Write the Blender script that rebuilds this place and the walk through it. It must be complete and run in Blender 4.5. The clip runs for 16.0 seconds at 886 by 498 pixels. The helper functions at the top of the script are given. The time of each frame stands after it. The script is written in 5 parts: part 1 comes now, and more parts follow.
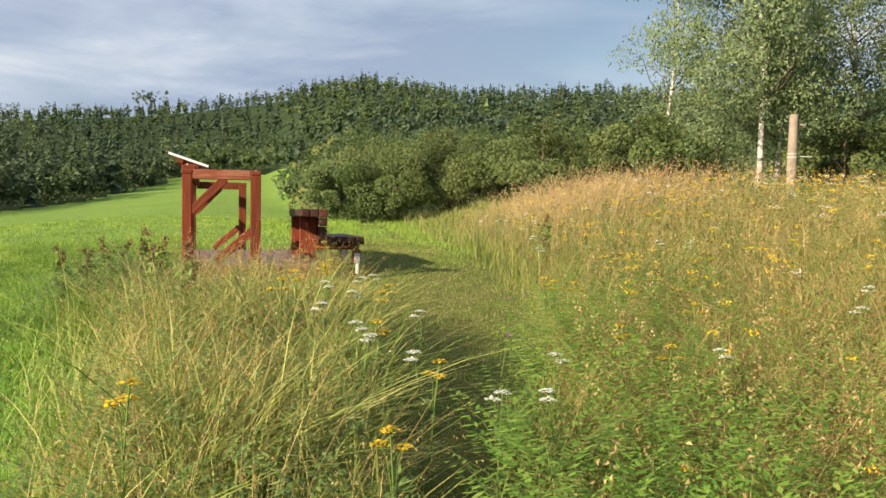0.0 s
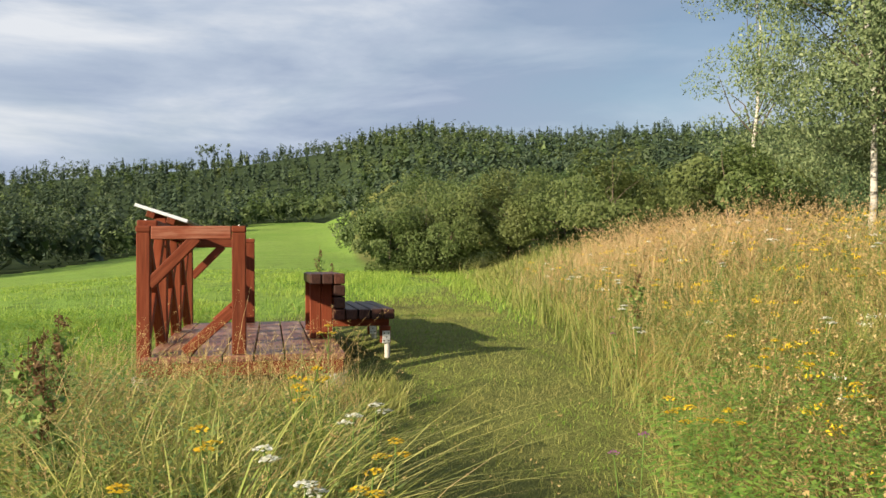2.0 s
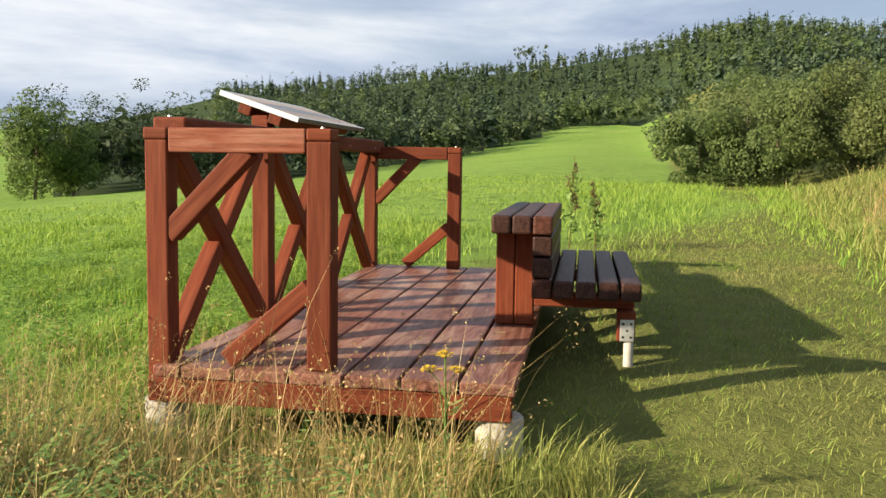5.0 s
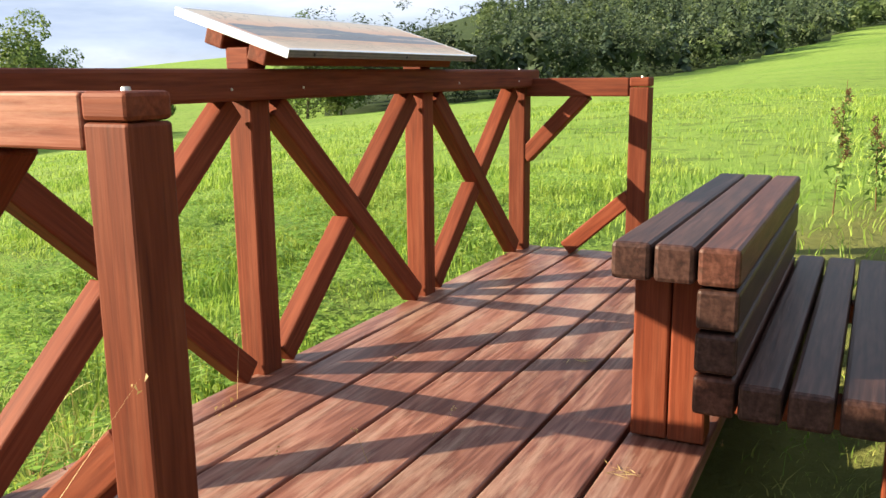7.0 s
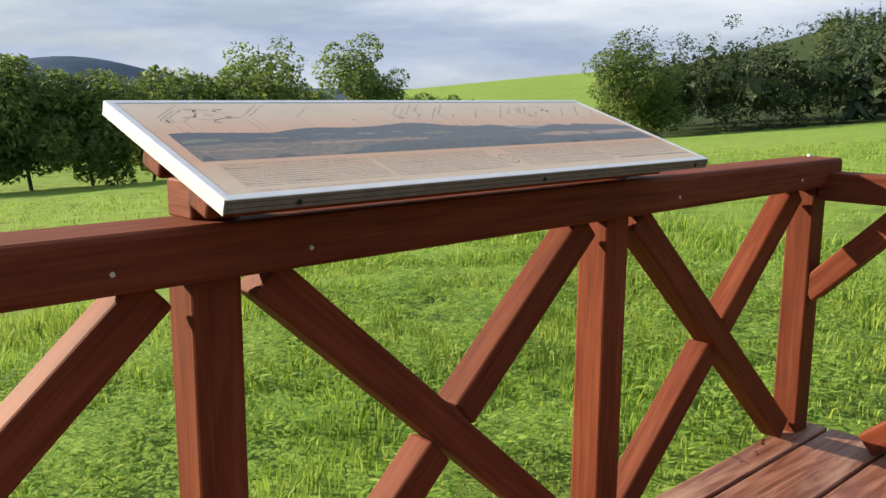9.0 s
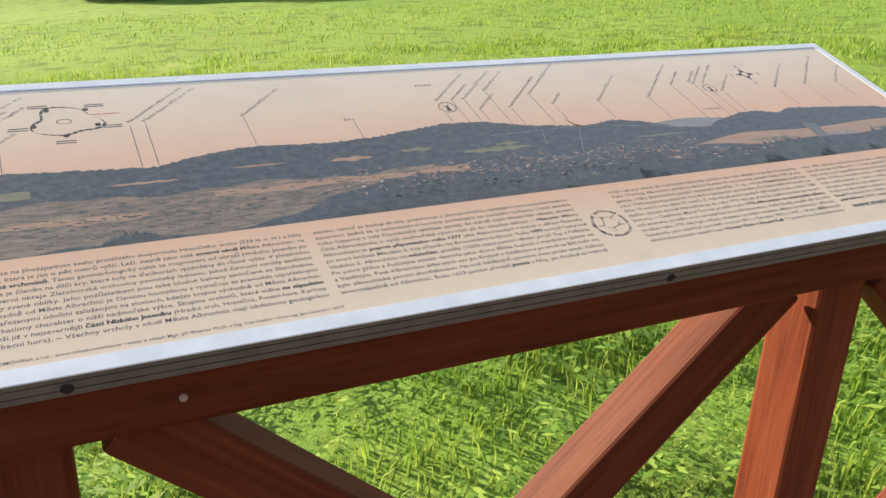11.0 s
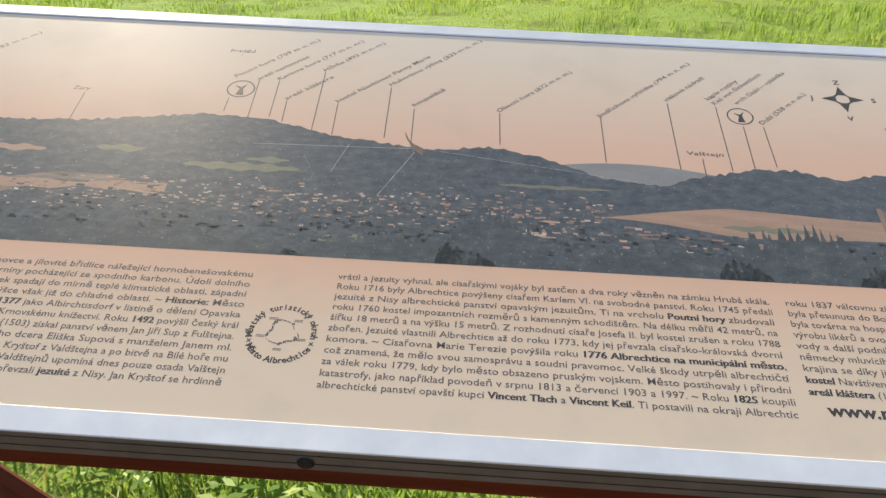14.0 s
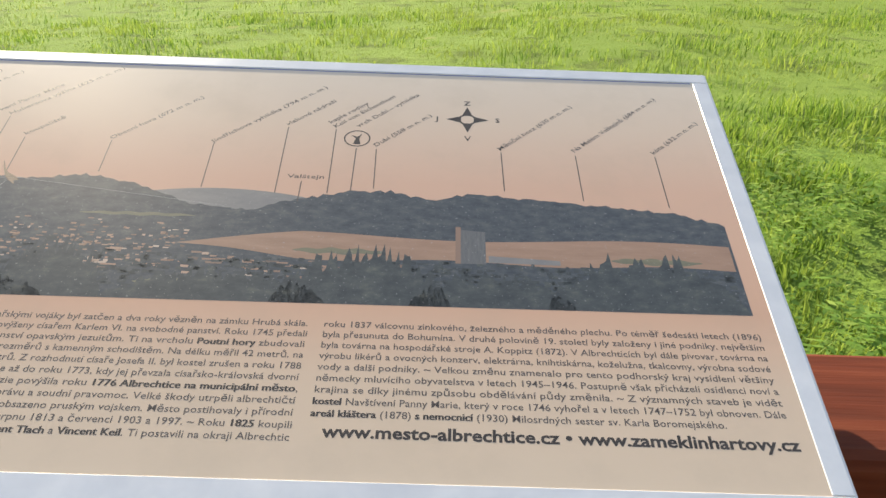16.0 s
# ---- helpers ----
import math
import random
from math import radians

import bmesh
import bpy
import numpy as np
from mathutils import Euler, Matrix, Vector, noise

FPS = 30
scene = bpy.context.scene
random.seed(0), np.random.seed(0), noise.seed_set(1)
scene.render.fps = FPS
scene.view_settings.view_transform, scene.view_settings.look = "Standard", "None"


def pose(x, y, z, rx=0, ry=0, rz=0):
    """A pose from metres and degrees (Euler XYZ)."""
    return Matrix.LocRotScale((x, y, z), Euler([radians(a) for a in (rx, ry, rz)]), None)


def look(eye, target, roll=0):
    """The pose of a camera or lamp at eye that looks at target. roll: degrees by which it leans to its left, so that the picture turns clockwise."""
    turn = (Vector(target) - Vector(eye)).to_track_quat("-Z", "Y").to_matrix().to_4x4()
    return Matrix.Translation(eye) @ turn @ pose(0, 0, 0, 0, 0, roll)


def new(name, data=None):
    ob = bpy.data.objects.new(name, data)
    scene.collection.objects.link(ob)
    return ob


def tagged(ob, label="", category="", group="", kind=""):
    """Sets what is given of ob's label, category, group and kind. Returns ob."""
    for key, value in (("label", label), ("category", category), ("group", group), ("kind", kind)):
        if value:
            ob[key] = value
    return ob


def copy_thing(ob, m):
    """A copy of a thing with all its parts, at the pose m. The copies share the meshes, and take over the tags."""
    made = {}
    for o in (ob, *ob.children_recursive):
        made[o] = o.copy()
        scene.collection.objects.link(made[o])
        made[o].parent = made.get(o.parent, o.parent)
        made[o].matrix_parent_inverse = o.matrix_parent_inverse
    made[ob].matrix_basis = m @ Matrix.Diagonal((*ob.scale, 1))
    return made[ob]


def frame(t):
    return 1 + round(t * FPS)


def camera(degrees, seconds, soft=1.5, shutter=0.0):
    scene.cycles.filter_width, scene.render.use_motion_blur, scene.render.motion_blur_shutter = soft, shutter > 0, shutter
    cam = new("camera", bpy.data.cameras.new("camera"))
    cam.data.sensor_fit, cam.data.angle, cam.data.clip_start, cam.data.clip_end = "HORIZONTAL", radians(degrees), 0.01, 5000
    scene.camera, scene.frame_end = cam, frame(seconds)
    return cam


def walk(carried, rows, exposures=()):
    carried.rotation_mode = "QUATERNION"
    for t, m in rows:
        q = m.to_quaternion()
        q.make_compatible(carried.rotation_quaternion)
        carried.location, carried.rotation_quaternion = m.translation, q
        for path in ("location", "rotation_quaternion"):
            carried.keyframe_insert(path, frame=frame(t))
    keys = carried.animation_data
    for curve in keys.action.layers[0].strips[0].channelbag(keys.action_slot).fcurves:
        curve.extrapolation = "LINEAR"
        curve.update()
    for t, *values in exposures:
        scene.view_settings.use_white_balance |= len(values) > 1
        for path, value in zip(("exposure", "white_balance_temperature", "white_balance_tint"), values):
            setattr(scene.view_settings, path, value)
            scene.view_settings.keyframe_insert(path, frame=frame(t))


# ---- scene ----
cam = camera(54.3, 16.0)
PATH = [
    (0, (0.227, -9.220, 0.844), (0.753, -7.292, 0.771), 0.9),
    (0.5, (0.383, -8.522, 0.871), (0.873, -6.584, 0.800), 0.1),
    (1, (0.515, -7.880, 0.925), (0.974, -5.934, 0.879), -0.6),
    (1.5, (0.765, -7.278, 0.971), (1.202, -5.326, 0.997), -0.3),
    (2, (0.957, -6.672, 1.022), (1.348, -4.711, 1.051), -0.4),
    (2.5, (1.199, -6.015, 1.077), (1.459, -4.032, 1.062), -0.3),
    (3, (1.416, -5.505, 1.128), (1.555, -3.511, 1.069), 0.0),
    (3.5, (1.467, -4.902, 1.172), (1.482, -2.904, 1.074), 0.0),
    (4.2, (1.616, -4.109, 1.169), (1.406, -2.126, 1.008), 0.3),
    (6.3, (1.910, -1.720, 1.254), (1.356, 0.179, 0.955), 0.8),
    (6.5, (1.924, -1.485, 1.277), (1.273, 0.377, 0.946), 0.2),
    (7, (1.874, -0.940, 1.326), (0.993, 0.812, 0.932), -0.6),
    (7.5, (1.841, -0.434, 1.391), (0.751, 1.198, 1.009), 0.0),
    (7.6, (1.830, -0.356, 1.396), (0.699, 1.254, 1.032), 0.1),
    (8.1, (1.655, 0.051, 1.471), (0.373, 1.554, 1.161), -0.2),
    (8.5, (1.536, 0.328, 1.503), (0.168, 1.755, 1.199), -0.1),
    (8.7, (1.495, 0.460, 1.526), (0.095, 1.854, 1.209), 0.1),
    (10.8, (0.944, 1.344, 1.779), (-0.708, 2.210, 1.059), 1.4),
    (11, (0.908, 1.425, 1.776), (-0.758, 2.230, 1.017), 2.0),
    (11.5, (0.800, 1.562, 1.756), (-0.960, 2.053, 0.942), 2.6),
    (12, (0.778, 1.665, 1.784), (-1.038, 1.752, 0.951), 0.3),
    (12.5, (0.802, 1.802, 1.788), (-1.005, 1.764, 0.933), -0.2),
    (13, (0.734, 1.903, 1.780), (-1.061, 1.857, 0.899), 0.5),
    (13.5, (0.653, 1.977, 1.765), (-1.123, 1.933, 0.846), 1.7),
    (14, (0.633, 2.123, 1.763), (-1.127, 2.055, 0.815), 2.3),
    (14.5, (0.622, 2.255, 1.767), (-1.142, 2.207, 0.825), 2.1),
    (15, (0.624, 2.337, 1.768), (-1.158, 2.323, 0.860), 1.6),
    (15.5, (0.631, 2.397, 1.765), (-1.159, 2.407, 0.873), 2.0),
    (16, (0.620, 2.417, 1.766), (-1.174, 2.440, 0.883), 2.2),
]
walk(cam, [(t, look(e, g, r)) for t, e, g, r in PATH],
     exposures=[(0.0, 1.2), (2.0, 1.12), (4.2, 1.18), (6.3, 1.68), (7.0, 1.8), (7.5, 1.78), (8.7, 1.25), (10.8, 1.5), (11.5, 1.62), (12.0, 1.4), (12.5, 1.44), (14.0, 1.4), (16.0, 1.32)])

# ---- light ----
SUN_WAY = Vector((-0.88, -0.46, 0.375)).normalized()   # towards the sun
sun = new("sun", bpy.data.lights.new("sun", "SUN"))
sun.data.energy, sun.data.angle, sun.data.color = 5.0, radians(0.6), (1.0, 0.85, 0.62)
sun.matrix_basis = look((0, 0, 30), Vector((0, 0, 30)) - SUN_WAY)

world = bpy.data.worlds.new("sky")
scene.world = world
world.use_nodes = True
wt = world.node_tree
wt.nodes.clear()


def wnode(kind, **values):
    n = wt.nodes.new(kind)
    for key, value in values.items():
        n.inputs[key].default_value = value
    return n


sky = wt.nodes.new("ShaderNodeTexSky")
sky.sky_type, sky.sun_disc = "NISHITA", False
sky.sun_elevation, sky.sun_rotation = math.asin(SUN_WAY.z), math.atan2(SUN_WAY.x, SUN_WAY.y)
coord = wt.nodes.new("ShaderNodeTexCoord")
stretch = wnode("ShaderNodeMapping", Scale=(1.0, 1.0, 3.6), Location=(0.35, 0.2, 0.0))
clouds = wnode("ShaderNodeTexNoise", Scale=1.7, Detail=7.0, Roughness=0.52, Distortion=0.35)
cover = wt.nodes.new("ShaderNodeValToRGB")
cover.color_ramp.elements[0].position, cover.color_ramp.elements[0].color = 0.30, (0.25, 0.25, 0.25, 1)
cover.color_ramp.elements[1].position, cover.color_ramp.elements[1].color = 0.52, (1, 1, 1, 1)
stretch2 = wnode("ShaderNodeMapping", Scale=(1.0, 1.0, 4.5), Location=(3.1, 1.2, 0.4))
billow = wnode("ShaderNodeTexNoise", Scale=2.6, Detail=8.0, Roughness=0.56, Distortion=0.3)
tone = wt.nodes.new("ShaderNodeValToRGB")
tone.color_ramp.elements[0].position, tone.color_ramp.elements[0].color = 0.39, (0.185, 0.225, 0.30, 1)
tone.color_ramp.elements[1].position, tone.color_ramp.elements[1].color = 0.67, (0.40, 0.415, 0.44, 1)
mid = tone.color_ramp.elements.new(0.52)
mid.color = (0.26, 0.298, 0.36, 1)
scaled = wnode("ShaderNodeMix")
scaled.data_type, scaled.blend_type = "RGBA", "MULTIPLY"
scaled.inputs[0].default_value = 1.0
scaled.inputs[7].default_value = (0.055, 0.055, 0.055, 1)
blend = wt.nodes.new("ShaderNodeMix")
blend.data_type = "RGBA"
back = wnode("ShaderNodeBackground", Strength=0.9)
out = wt.nodes.new("ShaderNodeOutputWorld")
for a, b in ((coord.outputs["Generated"], stretch.inputs[0]), (stretch.outputs[0], clouds.inputs[0]),
             (clouds.outputs[0], cover.inputs[0]), (coord.outputs["Generated"], stretch2.inputs[0]),
             (stretch2.outputs[0], billow.inputs[0]), (billow.outputs[0], tone.inputs[0]),
             (sky.outputs[0], scaled.inputs[6]), (cover.outputs[0], blend.inputs[0]), (scaled.outputs[2], blend.inputs[6]),
             (tone.outputs[0], blend.inputs[7]), (blend.outputs[2], back.inputs[0]), (back.outputs[0], out.inputs[0])):
    wt.links.new(a, b)


# ---- materials ----
def material(name, rough=0.8, metal=0.0, spec=0.3):
    m = bpy.data.materials.new(name)
    m.use_nodes = True
    b = m.node_tree.nodes["Principled BSDF"]
    b.inputs["Roughness"].default_value, b.inputs["Metallic"].default_value = rough, metal
    b.inputs["Specular IOR Level"].default_value = spec
    return m, m.node_tree, b


def node(tree, kind, **values):
    n = tree.nodes.new(kind)
    for key, value in values.items():
        n.inputs[key].default_value = value
    return n


def ramp(tree, source, *stops):
    r = tree.nodes.new("ShaderNodeValToRGB")
    while len(r.color_ramp.elements) < len(stops):
        r.color_ramp.elements.new(0.5)
    for e, (p, c) in zip(r.color_ramp.elements, stops):
        e.position, e.color = p, (*c, 1)
    tree.links.new(source, r.inputs[0])
    return r.outputs[0]


def mix(tree, fac, a, b, mode="MIX"):
    n = tree.nodes.new("ShaderNodeMix")
    n.data_type, n.blend_type = "RGBA", mode
    for value, socket in ((fac, n.inputs[0]), (a, n.inputs[6]), (b, n.inputs[7])):
        if isinstance(value, bpy.types.NodeSocket):
            tree.links.new(value, socket)
        else:
            socket.default_value = (*value, 1) if isinstance(value, tuple) else value
    return n.outputs[2]


def noise_at(tree, scale, detail=4.0, stretch=None, rough=0.55):
    c = tree.nodes.new("ShaderNodeTexCoord")
    n = node(tree, "ShaderNodeTexNoise", Scale=scale, Detail=detail, Roughness=rough)
    if stretch:
        m = node(tree, "ShaderNodeMapping", Scale=stretch)
        tree.links.new(c.outputs["Object"], m.inputs[0])
        tree.links.new(m.outputs[0], n.inputs[0])
    else:
        tree.links.new(c.outputs["Object"], n.inputs[0])
    return n.outputs[0]


def bump(tree, b, height, strength=0.3, distance=0.01):
    n = node(tree, "ShaderNodeBump", Strength=strength, Distance=distance)
    tree.links.new(height, n.inputs["Height"])
    tree.links.new(n.outputs[0], b.inputs["Normal"])


def wood(name, dark, base, light, rough=0.55, wear=0.0, worn=(0.42, 0.28, 0.2), streak=0.06, dark_knot=(0.05, 0.018, 0.01)):
    """Stained timber; the grain runs along each piece's own X."""
    m, t, b = material(name, rough, 0, 0.14)
    info = t.nodes.new("ShaderNodeObjectInfo")
    c = t.nodes.new("ShaderNodeTexCoord")
    shift = node(t, "ShaderNodeMapping", Scale=(0.9, 9.0, 9.0))
    off = node(t, "ShaderNodeVectorMath")
    off.operation = "SCALE"
    off.inputs[0].default_value, = ((17.0, 9.0, 5.0),)
    t.links.new(info.outputs["Random"], off.inputs["Scale"])
    t.links.new(c.outputs["Object"], shift.inputs[0])
    t.links.new(off.outputs[0], shift.inputs["Location"])
    ring = node(t, "ShaderNodeTexNoise", Scale=1.3, Detail=3.0, Distortion=0.6)
    t.links.new(shift.outputs[0], ring.inputs[0])
    wave = node(t, "ShaderNodeMath")
    wave.operation = "MULTIPLY"
    wave.inputs[1].default_value = 34.0
    t.links.new(ring.outputs[0], wave.inputs[0])
    sine = node(t, "ShaderNodeMath")
    sine.operation = "SINE"
    t.links.new(wave.outputs[0], sine.inputs[0])
    fine = noise_at(t, 30.0, 6.0, (0.12, 3.0, 3.0))
    grain = node(t, "ShaderNodeMath")
    grain.operation = "MULTIPLY_ADD"
    grain.inputs[1].default_value = streak
    t.links.new(sine.outputs[0], grain.inputs[0])
    t.links.new(fine, grain.inputs[2])
    col = ramp(t, grain.outputs[0], (0.25, dark), (0.5, base), (0.8, light))
    tint = node(t, "ShaderNodeMath")
    tint.operation = "MULTIPLY_ADD"
    tint.inputs[1].default_value, tint.inputs[2].default_value = 0.35, 0.82
    t.links.new(info.outputs["Random"], tint.inputs[0])
    grey = node(t, "ShaderNodeCombineColor")
    for i in range(3):
        t.links.new(tint.outputs[0], grey.inputs[i])
    col = mix(t, 1.0, col, grey.outputs[0], "MULTIPLY")
    # knots
    spots = node(t, "ShaderNodeTexVoronoi", Scale=2.6)
    t.links.new(c.outputs["Object"], spots.inputs["Vector"])
    col = mix(t, ramp(t, spots.outputs["Distance"], (0.035, (0.75, 0.75, 0.75)), (0.085, (0, 0, 0))), col, dark_knot)
    if wear:
        patch = noise_at(t, 5.0, 7.0, (0.35, 2.2, 2.2), 0.7)
        mask = ramp(t, patch, (0.5, (0, 0, 0)), (0.72, (wear, wear, wear)))
        col = mix(t, mask, col, worn)
    t.links.new(col, b.inputs["Base Color"])
    bump(t, b, grain.outputs[0], 0.35, 0.003)
    return m


WOOD_RED = wood("red_stained_timber", (0.088, 0.0195, 0.009), (0.138, 0.031, 0.013), (0.19, 0.048, 0.021), 0.65, 0.14, (0.32, 0.13, 0.07))
# modest wear, plus sun glare put into the paler base colours
WOOD_WORN_GLARE = wood("worn_glare_red_timber", (0.125, 0.032, 0.016), (0.20, 0.06, 0.033), (0.28, 0.115, 0.075), 0.6, 0.5, (0.42, 0.24, 0.17), 0.08)
WOOD_BROWN = wood("red_brown_bench_timber", (0.04, 0.016, 0.011), (0.075, 0.028, 0.019), (0.12, 0.05, 0.034), 0.46, 0.3, (0.17, 0.09, 0.065), 0.12)
WOOD_DECK = wood("deck_timber", (0.11, 0.042, 0.029), (0.175, 0.072, 0.05), (0.26, 0.125, 0.09), 0.4, 0.8, (0.40, 0.27, 0.20), 0.17)
WOOD_DARK = wood("dark_stained_timber", (0.022, 0.011, 0.009), (0.043, 0.020, 0.0155), (0.075, 0.037, 0.028), 0.46, 0.25, (0.11, 0.07, 0.058), 0.1)


def plain(name, a, b_col, scale, rough, metal=0.0, relief=0.0, spec=0.4):
    m, t, b = material(name, rough, metal, spec)
    n = noise_at(t, scale, 6.0)
    t.links.new(ramp(t, n, (0.3, a), (0.7, b_col)), b.inputs["Base Color"])
    if relief:
        bump(t, b, n, relief, 0.01)
    return m


CONCRETE = plain("concrete", (0.33, 0.31, 0.27), (0.52, 0.49, 0.43), 14.0, 0.9, 0, 0.5)
ZINC = plain("galvanised_steel", (0.5, 0.5, 0.48), (0.68, 0.68, 0.66), 40.0, 0.45, 0.7, 0.05)
PIPE = plain("pale_pipe", (0.36, 0.34, 0.29), (0.48, 0.45, 0.4), 20.0, 0.5)
HOLE = plain("dark_hole", (0.015, 0.013, 0.012), (0.03, 0.027, 0.025), 30.0, 0.8)
ALU = plain("white_aluminium", (0.66, 0.69, 0.74), (0.8, 0.82, 0.85), 25.0, 0.32, 0.25, 0.03)
EDGE_GREY = plain("grey_edge_profile", (0.11, 0.105, 0.095), (0.17, 0.16, 0.145), 30.0, 0.55, 0, 0.05)
BOARD_GREY = plain("board_core", (0.26, 0.25, 0.23), (0.42, 0.41, 0.38), 22.0, 0.6, 0, 0.1)
INK = plain("black_ink", (0.035, 0.03, 0.03), (0.075, 0.065, 0.06), 90.0, 0.35)
INK_SOFT = plain("grey_ink", (0.085, 0.072, 0.066), (0.14, 0.12, 0.11), 90.0, 0.35)
INK_RED = plain("red_ink", (0.5, 0.16, 0.14), (0.6, 0.24, 0.2), 90.0, 0.35)
INK_BLUE = plain("blue_ink", (0.08, 0.12, 0.3), (0.12, 0.17, 0.38), 90.0, 0.35)
POLE_WOOD = plain("weathered_pole", (0.17, 0.135, 0.105), (0.3, 0.24, 0.19), 6.0, 0.9, 0, 0.5)


def leafy(name, *stops, patch=0.15, patch_col=(1, 1, 1), patch_amount=0.0, rough=0.6, trans=0.35):
    """Leaves and blades: every one takes its own shade."""
    m, t, b = material(name, rough, 0, 0.25)
    geo = t.nodes.new("ShaderNodeNewGeometry")
    col = ramp(t, geo.outputs["Random Per Island"], *stops)
    if patch_amount:
        n = noise_at(t, patch, 3.0)
        mask = ramp(t, n, (0.42, (0, 0, 0)), (0.62, (patch_amount, patch_amount, patch_amount)))
        col = mix(t, mask, col, patch_col)
    t.links.new(col, b.inputs["Base Color"])
    tr = node(t, "ShaderNodeBsdfTranslucent")
    t.links.new(col, tr.inputs[0])
    mx = node(t, "ShaderNodeMixShader", Fac=trans)
    t.links.new(b.outputs[0], mx.inputs[1])
    t.links.new(tr.outputs[0], mx.inputs[2])
    t.links.new(mx.outputs[0], t.nodes["Material Output"].inputs[0])
    return m


G_FIELD = leafy("meadow_blades", (0.0, (0.07, 0.15, 0.02)), (0.5, (0.19, 0.325, 0.042)), (1.0, (0.38, 0.48, 0.085)), patch=0.6, patch_col=(0.31, 0.38, 0.075), patch_amount=0.5, trans=0.4)
G_TALL = leafy("tall_green_blades", (0.0, (0.06, 0.13, 0.018)), (0.4, (0.17, 0.27, 0.04)), (0.75, (0.36, 0.40, 0.10)), (1.0, (0.52, 0.48, 0.18)), patch=0.7, patch_col=(0.42, 0.38, 0.13), patch_amount=0.55)
G_LUSH = leafy("lush_edge_blades", (0.0, (0.10, 0.20, 0.03)), (0.5, (0.22, 0.38, 0.055)), (1.0, (0.40, 0.52, 0.11)), patch=0.8, patch_col=(0.15, 0.29, 0.05), patch_amount=0.5, trans=0.45)
G_WILD = leafy("wild_meadow_blades", (0.0, (0.06, 0.11, 0.02)), (0.5, (0.17, 0.235, 0.045)), (1.0, (0.42, 0.40, 0.14)), patch=0.45, patch_col=(0.36, 0.31, 0.10), patch_amount=0.45)
G_STRAW = leafy("straw_blades", (0.0, (0.28, 0.19, 0.07)), (0.5, (0.42, 0.30, 0.12)), (1.0, (0.58, 0.45, 0.22)))
G_REED = leafy("rust_dry_blades", (0.0, (0.34, 0.22, 0.10)), (0.5, (0.47, 0.32, 0.16)), (1.0, (0.58, 0.45, 0.25)))
G_PATH = leafy("mown_blades", (0.0, (0.09, 0.18, 0.02)), (0.6, (0.19, 0.30, 0.035)), (1.0, (0.38, 0.40, 0.1)), patch=1.1, patch_col=(0.33, 0.28, 0.11), patch_amount=0.7)
G_WEED = leafy("weed_leaves", (0.0, (0.09, 0.155, 0.035)), (0.6, (0.165, 0.265, 0.06)), (1.0, (0.30, 0.38, 0.12)))
L_BIRCH = leafy("birch_leaves", (0.0, (0.10, 0.145, 0.065)), (0.6, (0.165, 0.22, 0.10)), (1.0, (0.27, 0.32, 0.16)))
L_BUSH = leafy("bush_leaves", (0.0, (0.065, 0.10, 0.028)), (0.6, (0.10, 0.145, 0.042)), (1.0, (0.15, 0.19, 0.065)), patch=0.25, patch_col=(0.135, 0.15, 0.05), patch_amount=0.6)
L_TREE = leafy("broadleaf_leaves", (0.0, (0.05, 0.085, 0.028)), (0.6, (0.075, 0.12, 0.038)), (1.0, (0.115, 0.165, 0.055)), patch=0.05, patch_col=(0.12, 0.14, 0.05), patch_amount=0.5)
# dark leaves, deepened in colour by the shade over the left wood
L_DARK_SHADE = leafy("shade_dark_broadleaf_leaves", (0.0, (0.028, 0.045, 0.02)), (0.6, (0.045, 0.07, 0.028)), (1.0, (0.075, 0.105, 0.04)), trans=0.2)
L_EDGE = leafy("meadow_edge_leaves", (0.0, (0.075, 0.12, 0.03)), (0.6, (0.135, 0.20, 0.05)), (1.0, (0.22, 0.28, 0.08)), trans=0.45)
L_PALE = leafy("willow_leaves", (0.0, (0.07, 0.12, 0.045)), (0.6, (0.11, 0.17, 0.065)), (1.0, (0.18, 0.24, 0.10)))
L_FIR = leafy("spruce_needles", (0.0, (0.03, 0.052, 0.03)), (0.6, (0.047, 0.078, 0.043)), (1.0, (0.075, 0.11, 0.058)), patch=0.03, patch_col=(0.065, 0.09, 0.048), patch_amount=0.6, trans=0.15)
PETAL_W = leafy("white_petals", (0.0, (0.68, 0.68, 0.58)), (1.0, (0.82, 0.82, 0.74)))
PETAL_Y = leafy("yellow_petals", (0.0, (0.62, 0.40, 0.02)), (1.0, (0.80, 0.58, 0.04)))
PETAL_P = leafy("purple_petals", (0.0, (0.36, 0.09, 0.30)), (1.0, (0.52, 0.18, 0.44)))
SEED_BROWN = leafy("brown_seed_heads", (0.0, (0.10, 0.055, 0.025)), (1.0, (0.19, 0.11, 0.05)))
L_FIR2 = leafy("pine_needles", (0.0, (0.045, 0.068, 0.034)), (0.6, (0.066, 0.097, 0.046)), (1.0, (0.10, 0.135, 0.062)), trans=0.15)
L_TREE2 = leafy("light_broadleaf_leaves", (0.0, (0.075, 0.115, 0.04)), (0.6, (0.11, 0.155, 0.055)), (1.0, (0.16, 0.205, 0.08)))
BARK = plain("bark", (0.06, 0.045, 0.032), (0.14, 0.11, 0.08), 12.0, 0.95, 0, 0.8)


